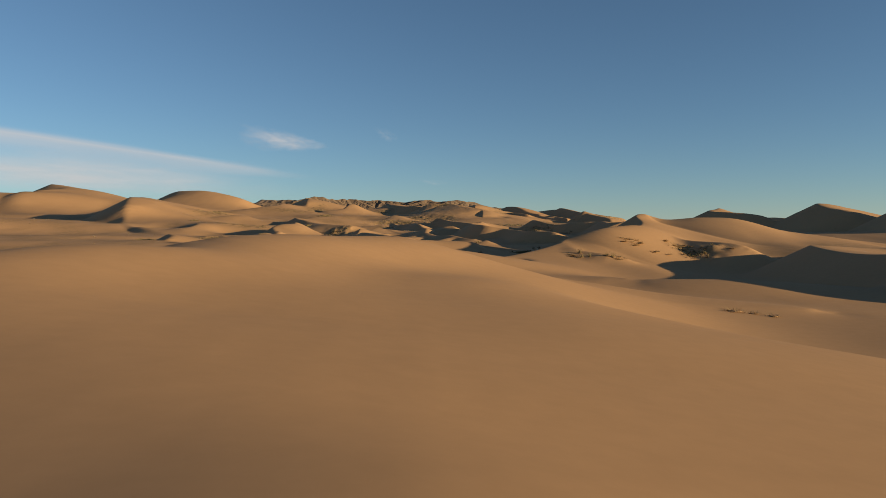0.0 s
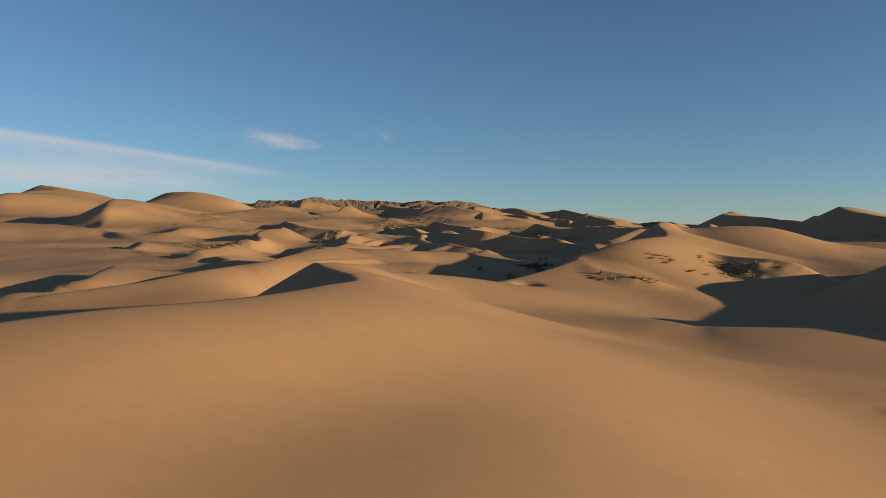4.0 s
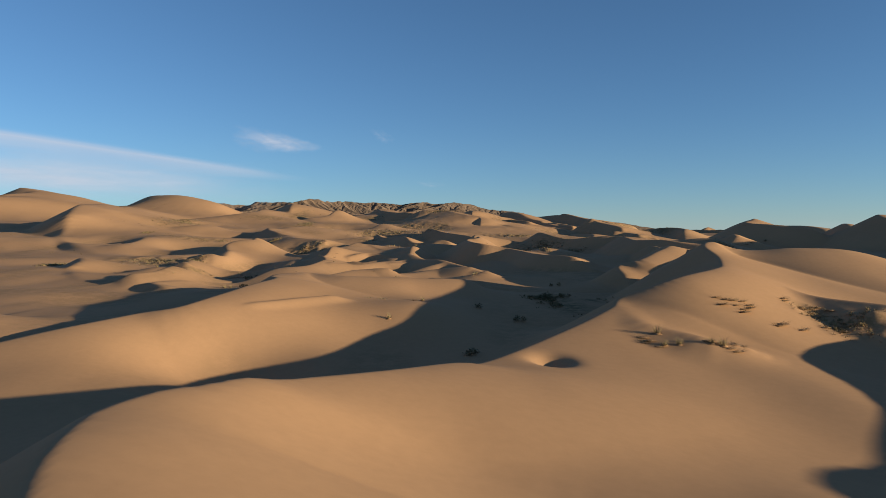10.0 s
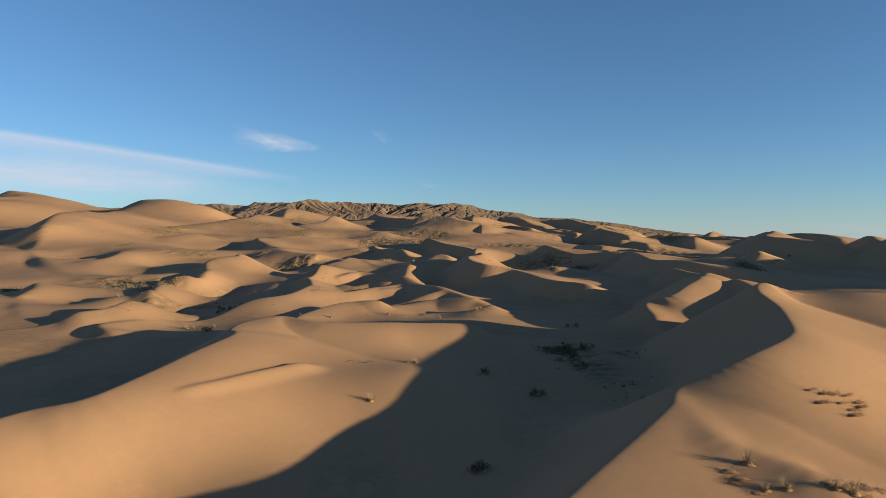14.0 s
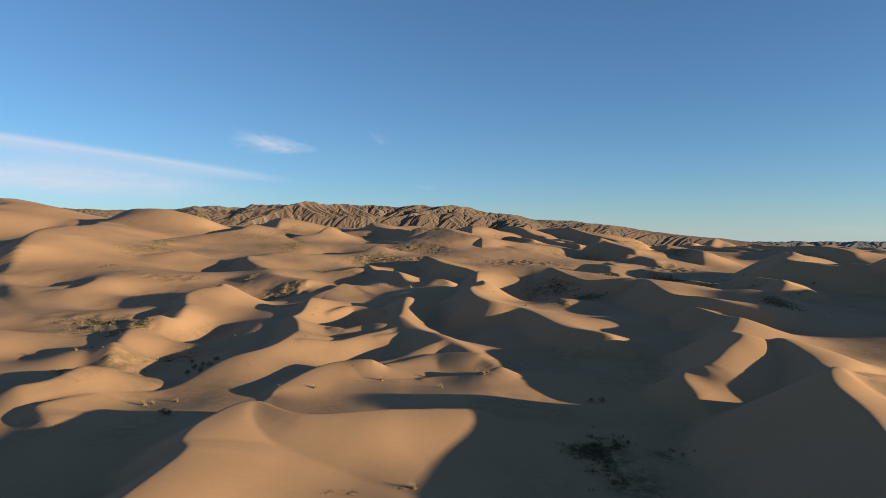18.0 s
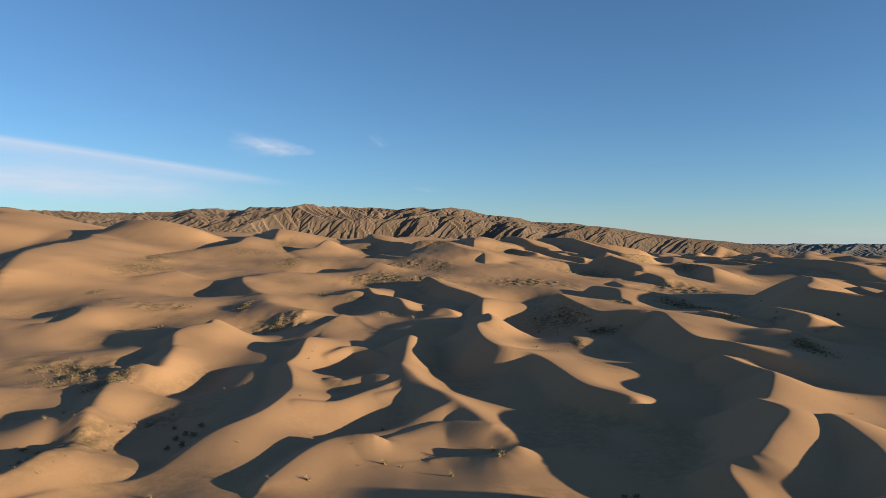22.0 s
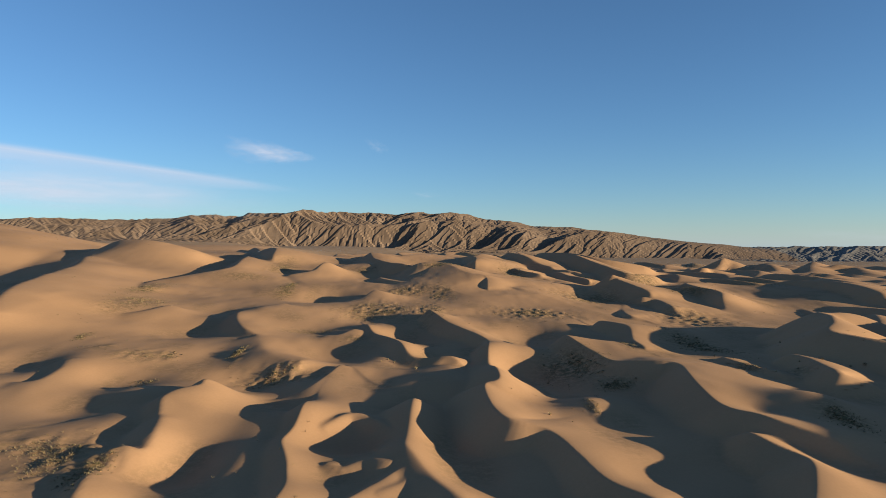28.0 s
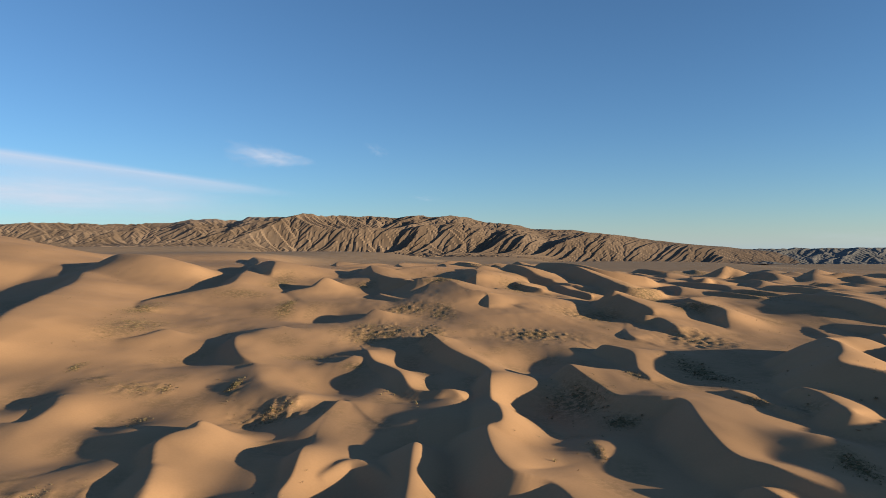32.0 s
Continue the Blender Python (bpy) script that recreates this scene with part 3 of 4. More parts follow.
swell(-14, 33, 5, -0.11)
swell(-9.5, 15, 5, 0.56)
swell(-9.5, 19.5, 5, 0.03)
swell(-9.5, 28.5, 5, 0.26)
swell(-5, 15, 5, 0.18)
swell(-5, 19.5, 5, 0.24)
swell(-5, 24, 5, 0.42)
swell(-5, 28.5, 5, 0.15)
swell(-5, 33, 5, -0.02)
swell(-0.5, 19.5, 5, -0.22)
swell(-0.5, 28.5, 5, -0.23)
swell(-0.5, 33, 5, 0.06)
swell(4, 15, 5, -0.14)
swell(4, 19.5, 5, 0.13)
swell(4, 24, 5, 0.03)
swell(8.5, 15, 5, -0.10)
swell(8.5, 19.5, 5, 0.05)
swell(8.5, 24, 5, -0.09)
swell(8.5, 28.5, 5, -0.04)
swell(8.5, 33, 5, 0.03)
swell(13, 19.5, 5, 0.02)
swell(13, 24, 5, -0.03)
swell(13, 28.5, 5, 0.04)
swell(-6, 5, 3.5, -0.04)
swell(-6, 11, 3.5, 0.16)
swell(-3, 5, 3.5, -0.15)
swell(-3, 8, 3.5, 0.16)
swell(-3, 11, 3.5, -0.05)
swell(0, 5, 3.5, 0.39)
swell(0, 8, 3.5, -0.09)
swell(0, 11, 3.5, 0.03)
swell(3, 5, 3.5, 0.05)
swell(3, 8, 3.5, -0.08)
swell(3, 11, 3.5, 0.05)


SCRUB, PLANTS = [], []


def scrub(x, y, across, along, count, size, green, hummock):
    """A patch of scrub: its middle, half widths, number of plants, their size, how green they are and the height of the sand heaped among them."""
    SCRUB.append((x, y, across, along, count, size, green, hummock))


def plant(kind, x, y):
    PLANTS.append((kind, x, y))


scrub(54, 128, 2.4, 2.2, 16, 0.6, 0.1, 1.10)
scrub(50, 133, 1.6, 2.0, 8, 0.6, 0.1, 0.90)
scrub(51, 129, 1.6, 2.0, 8, 0.6, 0.1, 0.60)
scrub(-162, 550, 7.4, 25.9, 22, 1.1, 0.7, 0.20)
scrub(-52, 221, 4.0, 13.8, 14, 1.0, 0.6, 0.40)
scrub(-102, 258, 2.1, 7.2, 10, 1.0, 0.5, 0.30)
scrub(29, 168, 3.3, 11.6, 26, 1.1, 1.0, 0.00)
scrub(26, 176, 2.6, 2.9, 16, 1.0, 1.0, 0.00)
scrub(35, 175, 1.9, 2.4, 12, 1.0, 1.0, 0.00)
scrub(-77, 276, 5.9, 12.9, 34, 0.7, 0.4, 0.60)
scrub(-91, 285, 6.9, 5.1, 14, 0.7, 0.1, 0.35)
scrub(-65, 267, 2.5, 8.8, 10, 0.9, 0.3, 0.25)
scrub(-47, 243, 3.4, 7.3, 8, 0.8, 0.2, 0.25)
scrub(-68, 268, 4.9, 6.8, 26, 0.65, 0.4, 0.60)
scrub(-84, 282, 5.3, 5.6, 12, 0.7, 0.1, 0.30)
scrub(-131, 403, 1.9, 6.5, 10, 1.0, 0.6, 0.20)
scrub(-116, 384, 5.2, 5.5, 10, 0.9, 0.3, 0.25)
scrub(-98, 374, 9.4, 7.3, 12, 0.7, 0.1, 0.35)
scrub(-90, 376, 3.8, 4.8, 12, 1.0, 0.5, 0.20)
scrub(-86, 344, 4.8, 6.6, 10, 0.9, 0.3, 0.10)
scrub(-63, 376, 2.9, 10.3, 22, 1.1, 0.7, 0.25)
scrub(-44, 351, 10.4, 6.8, 26, 0.9, 0.2, 0.60)
scrub(-81, 585, 4.6, 16.1, 18, 1.1, 0.7, 0.20)
scrub(-22, 491, 12.2, 20.9, 26, 1.0, 0.5, 0.30)
scrub(-24, 415, 5.3, 4.7, 8, 0.8, 0.3, 0.20)
scrub(18, 549, 7.7, 21.2, 14, 1.0, 0.6, 0.20)
scrub(69, 483, 13.4, 15.2, 22, 0.9, 0.4, 0.35)
scrub(111, 565, 18.3, 22.4, 20, 0.8, 0.4, 0.40)
scrub(153, 481, 16.3, 22.8, 26, 0.8, 0.2, 0.80)
scrub(84, 380, 3.4, 9.8, 8, 0.8, 0.3, 0.30)
scrub(50, 302, 1.8, 6.3, 6, 0.7, 0.1, 0.50)
scrub(118, 398, 8.7, 27.3, 26, 1.2, 1.0, 0.00)
scrub(57, 360, 9.9, 14.9, 30, 1.0, 1.0, 0.00)
scrub(66, 335, 5.3, 5.2, 10, 1.0, 1.0, 0.00)
scrub(105, 281, 4.0, 8.0, 14, 1.0, 1.0, 0.00)
scrub(122, 334, 6.0, 6.5, 8, 0.8, 0.2, 0.30)
scrub(112, 342, 3.3, 7.2, 8, 0.8, 0.2, 0.40)
scrub(-143, 488, 11.9, 27.4, 26, 1.2, 0.6, 0.30)
scrub(-81, 562, 6.4, 18.9, 12, 1.1, 0.7, 0.20)
scrub(81, 670, 8.9, 31.3, 12, 1.1, 0.6, 0.20)
scrub(125, 573, 11.0, 17.4, 14, 1.0, 0.5, 0.40)
scrub(64, 487, 17.8, 13.7, 20, 0.9, 0.4, 0.40)
scrub(183, 650, 17.2, 45.0, 14, 1.0, 0.5, 0.30)
scrub(189, 578, 14.9, 13.8, 16, 1.1, 0.5, 0.40)
scrub(442, 1192, 39.4, 45.0, 16, 1.2, 0.6, 0.30)
scrub(-3, 564, 14.4, 12.9, 16, 1.0, 0.5, 0.30)
scrub(-11, 489, 11.9, 18.0, 18, 1.0, 0.5, 0.30)
scrub(-105, 684, 9.2, 32.1, 12, 1.1, 0.6, 0.20)
scrub(10, 484, 7.4, 25.8, 12, 1.0, 0.5, 0.30)
scrub(-118, 611, 16.0, 11.7, 12, 0.8, 0.3, 0.20)
scrub(-45, 439, 11.6, 5.3, 12, 0.7, 0.2, 0.20)
scrub(88, 957, 27.3, 45.0, 12, 1.3, 0.7, 0.20)
scrub(276, 675, 18.0, 36.3, 10, 1.1, 0.6, 0.20)
scrub(-40, 672, 9.0, 10.9, 8, 1.0, 0.6, 0.20)
scrub(21, 640, 12.7, 7.0, 8, 1.0, 0.6, 0.20)
plant("low", 25.2, 52.0)
plant("low", 26.4, 51.2)
plant("low", 24.0, 52.6)
plant("tall", 27.7, 120.9)
plant("tall", 27.4, 117.7)
plant("tall", 28.7, 117.6)
plant("tall", 31.6, 117.2)
plant("tall", 32.5, 116.8)
plant("tall", 4.8, 161.7)
plant("tall", 0.3, 144.9)
plant("tall", -36.8, 200.3)
plant("tall", -35.7, 201.1)
plant("tall", -32.3, 201.8)
plant("tall", -63.2, 233.4)
plant("tall", -62.8, 239.5)
plant("tall", 16.8, 212.6)
plant("tall", 16.5, 219.2)
plant("tall", 37.3, 296.4)
plant("tall", 130.5, 344.2)
plant("tall", 2.7, 356.1)
plant("tall", -7.6, 375.5)
plant("tall", -9.9, 371.9)
plant("tall", -5.2, 372.3)
plant("tall", 17.4, 213.1)
plant("tall", -1.0, 211.9)
plant("tall", 9.1, 206.5)
plant("tall", -11.4, 204.4)
plant("tall", -2.5, 236.7)
plant("low", 26.1, 120.3)
plant("low", 26.4, 119.4)
plant("low", 25.8, 118.8)
plant("low", 26.8, 117.6)
plant("low", 33.0, 116.5)
plant("low", 33.3, 115.9)
plant("low", 34.7, 117.8)
plant("low", 38.1, 131.5)
plant("low", 39.0, 131.2)
plant("low", 40.0, 131.3)
plant("low", 41.1, 131.4)
plant("low", 41.6, 130.6)
plant("low", 40.4, 129.4)
plant("low", 48.1, 135.7)
plant("low", 42.9, 126.6)
plant("low", 3.6, 161.8)
plant("low", -3.5, 158.9)
plant("low", -1.3, 159.0)
plant("low", 38.3, 130.0)
plant("low", 39.9, 130.1)
plant("low", 41.4, 130.0)
plant("low", 40.1, 128.7)
plant("low", 43.5, 127.2)
plant("low", 32.5, 117.7)
plant("low", 33.7, 117.8)
plant("low", 31.5, 118.0)
plant("low", 47.8, 134.8)
plant("low", 49.4, 134.0)
plant("low", 49.8, 132.8)
plant("low", 50.0, 131.8)
plant("low", 51.7, 134.3)
plant("low", 52.4, 132.9)
plant("low", 45.5, 126.7)
plant("low", 49.2, 128.6)
plant("low", 50.8, 127.8)
plant("low", 57.8, 127.1)
plant("low", -35.8, 199.1)
plant("low", -48.6, 244.6)
plant("low", -45.9, 247.0)
plant("low", -44.1, 245.4)
plant("low", -48.7, 242.2)
plant("low", -72.4, 391.3)
plant("low", 3.4, 350.6)
plant("low", 111.3, 338.3)
plant("low", 113.7, 338.7)
plant("low", 111.6, 343.5)
plant("low", 109.4, 350.4)
plant("low", 128.3, 311.2)
plant("low", 130.7, 312.4)
plant("low", 125.1, 311.0)
plant("green", 13.3, 159.0)
plant("green", 9.7, 130.5)
plant("green", 10.3, 131.0)
plant("green", 18.2, 151.9)
plant("green", 19.3, 152.3)
plant("green", -31.1, 192.6)
plant("green", -30.2, 191.8)
plant("green", -59.5, 220.5)
plant("green", -38.3, 229.2)
plant("green", -37.6, 232.2)
plant("green", -35.9, 230.7)
plant("green", -36.3, 237.0)
plant("green", -37.7, 223.0)
plant("green", -35.6, 224.2)
plant("green", -41.7, 238.1)
plant("green", 32.2, 199.0)
plant("green", 33.8, 198.7)
plant("green", 145.5, 384.4)
plant("green", 145.7, 340.7)
plant("green", 150.3, 340.5)
plant("green", 137.5, 342.9)


def rounded(points, step):
    """A smooth line through the points, in steps of about that many metres."""
    p = np.vstack([2 * points[0] - points[1], points, 2 * points[-1] - points[-2]])
    out = []
    for a, b, c, d in zip(p[:-3], p[1:-2], p[2:-1], p[3:]):
        n = max(2, int(np.linalg.norm(c[:2] - b[:2]) / step))
        for t in np.arange(n) / n:
            out.append(0.5 * (2 * b + (c - a) * t + (2 * a - 5 * b + 4 * c - d) * t * t + (3 * b - a - 3 * c + d) * t**3))
    return np.array(out + [points[-1]])


def floor_level(x, y):
    """The smooth ground under the dunes."""
    total, weight = np.zeros_like(x), np.full_like(x, 1e-30)
    for px, py, pz in FLOOR_NEAR + FLOOR_MID + FLOOR_FAR:
        reach = 16 + 0.055 * max(0.0, math.hypot(px, py - 100) - 40)
        w = 1.0 / (1.0 + ((x - px) ** 2 + (y - py) ** 2) / reach**2) ** 3 * reach
        total += w * pz
        weight += w
    return total / weight


TABLE = np.random.RandomState(7).rand(256, 256)


def value_noise(x, y):
    i, j = np.floor(x).astype(int), np.floor(y).astype(int)
    u, v = x - i, y - j
    u, v = u * u * u * (u * (u * 6 - 15) + 10), v * v * v * (v * (v * 6 - 15) + 10)
    a, b, c, d = TABLE[j % 256, i % 256], TABLE[j % 256, (i + 1) % 256], TABLE[(j + 1) % 256, i % 256], TABLE[(j + 1) % 256, (i + 1) % 256]
    return (a * (1 - u) + b * u) * (1 - v) + (c * (1 - u) + d * u) * v


def soft_max(a, b, k):
    h = np.clip(0.5 + 0.5 * (a - b) / k, 0, 1)
    return b + (a - b) * h + k * h * (1 - h)


def with_ends(crest):
    """The crest with both ends run out down to the ground."""
    ends = []
    for a, b in ((crest[0], crest[1]), (crest[-1], crest[-2])):
        way = (a - b)[:2] / np.linalg.norm((a - b)[:2])
        drop = max(0.3, a[2] - float(floor_level(np.array([a[0]]), np.array([a[1]]))[0]))
        for share, length in ((0.35, 1.4), (-0.1, 3.6)):
            ends.append([*(a[:2] + way * drop * length), a[2] - drop * (1 - share)])
    return np.vstack([ends[1], ends[0], crest, ends[2], ends[3]])


def add_dune(x, y, z, ground, lee, stoss, crest, brow):
    """Raises the heights z at the places x, y to those of one dune."""
    reach = 3.2 * stoss + 12
    near = (x > crest[:, 0].min() - reach) & (x < crest[:, 0].max() + reach) & (y > crest[:, 1].min() - reach) & (y < crest[:, 1].max() + reach)
    if not near.any():
        return
    px, py = x[near], y[near]
    line = rounded(with_ends(crest), max(1.2, stoss / 14))
    best, weight, side, top = np.full(px.shape, 1e18), np.full(px.shape, 1e-30), np.zeros(px.shape), np.zeros(px.shape)
    for a, b in zip(line[:-1], line[1:]):
        ex, ey = b[0] - a[0], b[1] - a[1]
        t = np.clip(((px - a[0]) * ex + (py - a[1]) * ey) / (ex * ex + ey * ey), 0, 1)
        dx, dy = px - a[0] - t * ex, py - a[1] - t * ey
        d = dx * dx + dy * dy
        best = np.minimum(best, d)
        w = 1.0 / (d + 0.02) ** 2.5
        weight += w
        side += w * (ex * dy - ey * dx) / (math.sqrt(ex * ex + ey * ey) * np.sqrt(d) + 1e-6)
        top += w * (a[2] + t * (b[2] - a[2]))
    d, side, top = np.sqrt(best), side / weight, top / weight
    soft = 0.5 + 0.02 * stoss
    rise = np.maximum(top - ground[near], 0) + soft
    windward = ground[near] - soft + rise * np.exp(-((d / stoss) ** 1.6) * 0.9)
    slip = top - lee * (np.sqrt(d * d + brow * brow) - brow)
    blend = np.clip(0.5 - side / 0.5, 0, 1)
    blend = blend * blend * (3 - 2 * blend)
    form = windward * (1 - blend) + np.minimum(slip, windward) * blend
    z[near] = soft_max(z[near], form, soft)


def scatter_far_dunes():
    """Smaller dunes over the far field, where no crest of the table lies near."""
    rng = random.Random(5)
    taken = [tuple(p[:2]) for _, _, crest, _ in DUNES for p in rounded(crest, 25)]
    made = 0
    for attempt in range(6000):
        if made >= 170:
            break
        px, py = rng.uniform(-620, 640), rng.uniform(470, 1250)
        size = rng.uniform(0.55, 1.15) * (0.75 + py / 1800)
        if abs(px) > 0.75 * py + 60 or (px < -60 and py < 950) or (px < 190 and py < 620) or px + 0.35 * (py - 900) < -30 and py > 850 or min(math.hypot(px - a, (py - b) * 0.8) for a, b in taken) < 34 * size:
            continue
        floor = float(floor_level(np.array([px]), np.array([py]))[0])
        rise, length, bend = size * rng.uniform(3.8, 6.5), size * rng.uniform(34, 64), rng.uniform(-0.5, 0.5)
        way = rng.uniform(-0.6, 0.35)
        line = []
        for k, share in ((-1, 0.45), (-0.4, 0.9), (0.1, 1.0), (0.6, 0.75), (1, 0.3)):
            line.append((px + way * k * length + bend * length * (k * k - 0.3), py - k * length, floor + rise * share))
        taken += [(a, b) for a, b, _ in line]
        DUNES.append((0.55, size * rng.uniform(22, 34), np.array(line), 0.2))
        made += 1


def ground_height(x, y):
    ground = floor_level(x, y)
    z = ground.copy()
    for lee, stoss, crest, brow in DUNES:
        add_dune(x, y, z, ground, lee, stoss, crest, brow)
    for px, py, reach, rise in SWELLS:
        near = (np.abs(x - px) < 2.6 * reach) & (np.abs(y - py) < 2.6 * reach)
        z[near] += rise * np.exp(-((x[near] - px) ** 2 + (y[near] - py) ** 2) / reach**2)
    z -= 0.9 * np.exp(-(((x - 15.4) / 1.5) ** 2 + ((y - 111.2) / 2.0) ** 2))  # a small blown-out hollow
    trough = np.interp(y, [-20, 10, 27, 34, 53], [-11, -8, -5, -3, 5])  # a shallow trough up the nearest dune
    z -= 0.72 * np.exp(-(((x - trough) / 5.2) ** 2)) * np.clip((56 - y) / 16, 0, 1) * np.clip((y + 2) / 20, 0, 1)
    side = sum(np.interp(x + o, [-30, -10, 22, 46], [-4, -10, 20, 0]) for o in range(-10, 11, 2)) / 11
    z -= (0.085 + 0.045 * np.clip((24 - y) / 14, 0, 1)) * side * np.clip((54 - y) / 26, 0, 1) * np.clip((y + 60) / 40, 0, 1)  # its side tilts to the right
    for px, py, across, along, count, size, green, hummock in SCRUB:
        if hummock:
            near = (np.abs(x - px) < 2.4 * across) & (np.abs(y - py) < 2.4 * along)
            u, v, cell = x[near], y[near], 1.15 + 0.0026 * py
            mask = np.exp(-((((u - px) / across) ** 2 + ((v - py) / along) ** 2) * 0.8))
            z[near] += (1.5 + 0.6 * min(1.0, max(0.0, py - 180) / 80)) * hummock * mask * np.clip(value_noise(u / cell + 40, v / (1.5 * cell)) - 0.35, 0, 1)
    swell = value_noise(x / 13 + y / 40, y / 26) - 0.5 + 0.5 * (value_noise(x / 5.1 + 9, y / 11) - 0.5)
    return z + 0.30 * swell * np.clip((y - 20) / 130, 0.04, 1)


def spaced(stops):
    """Places along an axis: stops of (place, spacing there), the spacing changing evenly between."""
    out = [stops[0][0]]
    for (a, da), (b, db) in zip(stops[:-1], stops[1:]):
        n = max(1, int(round((b - a) / ((da - db) / math.log(da / db) if abs(da - db) > 1e-6 else da))))
        t = (np.arange(n) + 1) / n
        out += list(a + (b - a) * ((db / da) ** t - 1) / (db / da - 1) if abs(da - db) > 1e-6 else a + (b - a) * t)
    return np.array(out)


scatter_far_dunes()
XS = spaced([(-4800, 200), (-700, 14), (-250, 3.0), (-60, 0.9), (-25, 0.45), (-12, 0.3), (6, 0.3), (16, 0.45), (70, 0.45), (110, 0.9), (280, 2.5), (700, 14), (4800, 200)])
YS = spaced([(-4000, 250), (-120, 8), (15, 0.5), (42, 0.3), (84, 0.3), (140, 0.42), (330, 0.8), (560, 1.4), (1000, 4), (1800, 25), (4850, 160)])
GX, GY = np.meshgrid(XS, YS)
GZ = ground_height(GX.ravel(), GY.ravel()).reshape(GX.shape)


def level(x, y):
    """The ground's height at a place, from its mesh."""
    i = int(np.clip(np.searchsorted(XS, x) - 1, 0, len(XS) - 2))
    j = int(np.clip(np.searchsorted(YS, y) - 1, 0, len(YS) - 2))
    u, v = (x - XS[i]) / (XS[i + 1] - XS[i]), (y - YS[j]) / (YS[j + 1] - YS[j])
    return float(GZ[j, i] * (1 - u) * (1 - v) + GZ[j, i + 1] * u * (1 - v) + GZ[j + 1, i] * (1 - u) * v + GZ[j + 1, i + 1] * u * v)


def sheet(name, gx, gy, gz, material):
    rows, cols = gx.shape
    mesh = bpy.data.meshes.new(name)
    mesh.vertices.add(rows * cols)
    mesh.vertices.foreach_set("co", np.stack([gx, gy, gz], -1).ravel().astype(np.float32))
    a = (np.arange(rows - 1)[:, None] * cols + np.arange(cols - 1)[None]).ravel()
    quads = np.stack([a, a + 1, a + cols + 1, a + cols], -1).astype(np.int32)
    mesh.loops.add(quads.size)
    mesh.loops.foreach_set("vertex_index", quads.ravel())
    mesh.polygons.add(len(quads))
    mesh.polygons.foreach_set("loop_start", np.arange(0, quads.size, 4, dtype=np.int32))
    mesh.update(calc_edges=True)
    mesh.polygons.foreach_set("use_smooth", np.ones(len(quads), dtype=bool))
    mesh.materials.append(material)
    return mesh


ground_mesh = sheet("ground", GX, GY, GZ, SAND)
gravel = ground_mesh.attributes.new("gravel", "FLOAT", "POINT")
far = np.clip((np.hypot(GX * 0.7, GY - 200) - 900) / 500, 0, 1)
gravel.data.foreach_set("value", far.ravel().astype(np.float32))
litter = ground_mesh.attributes.new("litter", "FLOAT", "POINT")
cover = np.zeros_like(GX)
for px, py, across, along, count, size, green, hummock in SCRUB:
    cover = np.maximum(cover, (0.62 + 0.35 * green) * np.exp(-((((GX - px) / across) ** 2 + ((GY - py) / along) ** 2) * 0.9)))
low = np.exp(-((np.maximum(GZ - floor_level(GX, GY), 0) / 1.1) ** 2)) * np.clip((GY - 95) / 40, 0, 1) * np.clip((950 - GY) / 200, 0, 1)
blotch = np.clip(value_noise(GX / 8.0 + 3, GY / 14.0) * 2.6 - 1.05, 0, 1)
cover = np.maximum(cover, 0.32 * low * blotch)  # thin dead matter gathers on the floors between the dunes
litter.data.foreach_set("value", cover.ravel().astype(np.float32))
ground = tagged(new("ground", ground_mesh), "pale ochre wind-blown desert sand in sharp-crested dunes", "sand", kind="structure")


# ---- mountains ----


def rock_material(name, *stops):
    s = Shader(name, 0.95, 0.1)
    s.colour(s.ramp(s.noise(0.006, 8, 0.65), *stops))
    s.bump(s.noise(0.05, 8, 0.7), 0.2, 4.0)
    return s.material


ROCK = rock_material("mountain_rock", (0.30, (0.122, 0.080, 0.053)), (0.55, (0.178, 0.119, 0.081)), (0.75, (0.232, 0.158, 0.109)))
DARK_ROCK = rock_material("hill_rock", (0.30, (0.115, 0.104, 0.096)), (0.55, (0.165, 0.146, 0.132)), (0.75, (0.22, 0.192, 0.17)))


def drained(z, fixed, cell, rounds, steep, concave):
    """Heights worn by running water until every slope suits the ground that drains over it: steep at the divides, gentle along the valleys."""
    rows, cols = z.shape
    index = np.arange(rows * cols).reshape(rows, cols)
    held = fixed.ravel()
    for _ in range(rounds):
        best, receiver, far = np.zeros_like(z), index.copy(), np.full_like(z, cell)
        lowest = np.full_like(z, 1e9)
        for dy in (-1, 0, 1):
            for dx in (-1, 0, 1):
                if dx or dy:
                    length = cell * math.hypot(dx, dy)
                    here = (slice(max(0, -dy), rows - max(0, dy)), slice(max(0, -dx), cols - max(0, dx)))
                    there = (slice(max(0, dy), rows - max(0, -dy)), slice(max(0, dx), cols - max(0, -dx)))
                    lowest[here] = np.minimum(lowest[here], z[there])
                    fall = (z[here] - z[there]) / length
                    better = fall > best[here]
                    best[here] = np.where(better, fall, best[here])
                    receiver[here] = np.where(better, index[there], receiver[here])
                    far[here] = np.where(better, length, far[here])
        order = np.argsort(-z.ravel()).tolist()
        to, area = receiver.ravel().tolist(), [1.0] * (rows * cols)
        for n in order:
            if to[n] != n:
                area[to[n]] += area[n]
        climb = (steep * far.ravel() / np.array(area) ** concave).tolist()
        heights = np.where((receiver == index) & ~fixed, np.maximum(z, lowest + 0.6), z).ravel().tolist()
        for n in reversed(order):
            if to[n] != n and not held[n]:
                heights[n] = 0.5 * heights[n] + 0.5 * (heights[to[n]] + climb[n])
        z = np.array(heights).reshape(rows, cols)
    return z


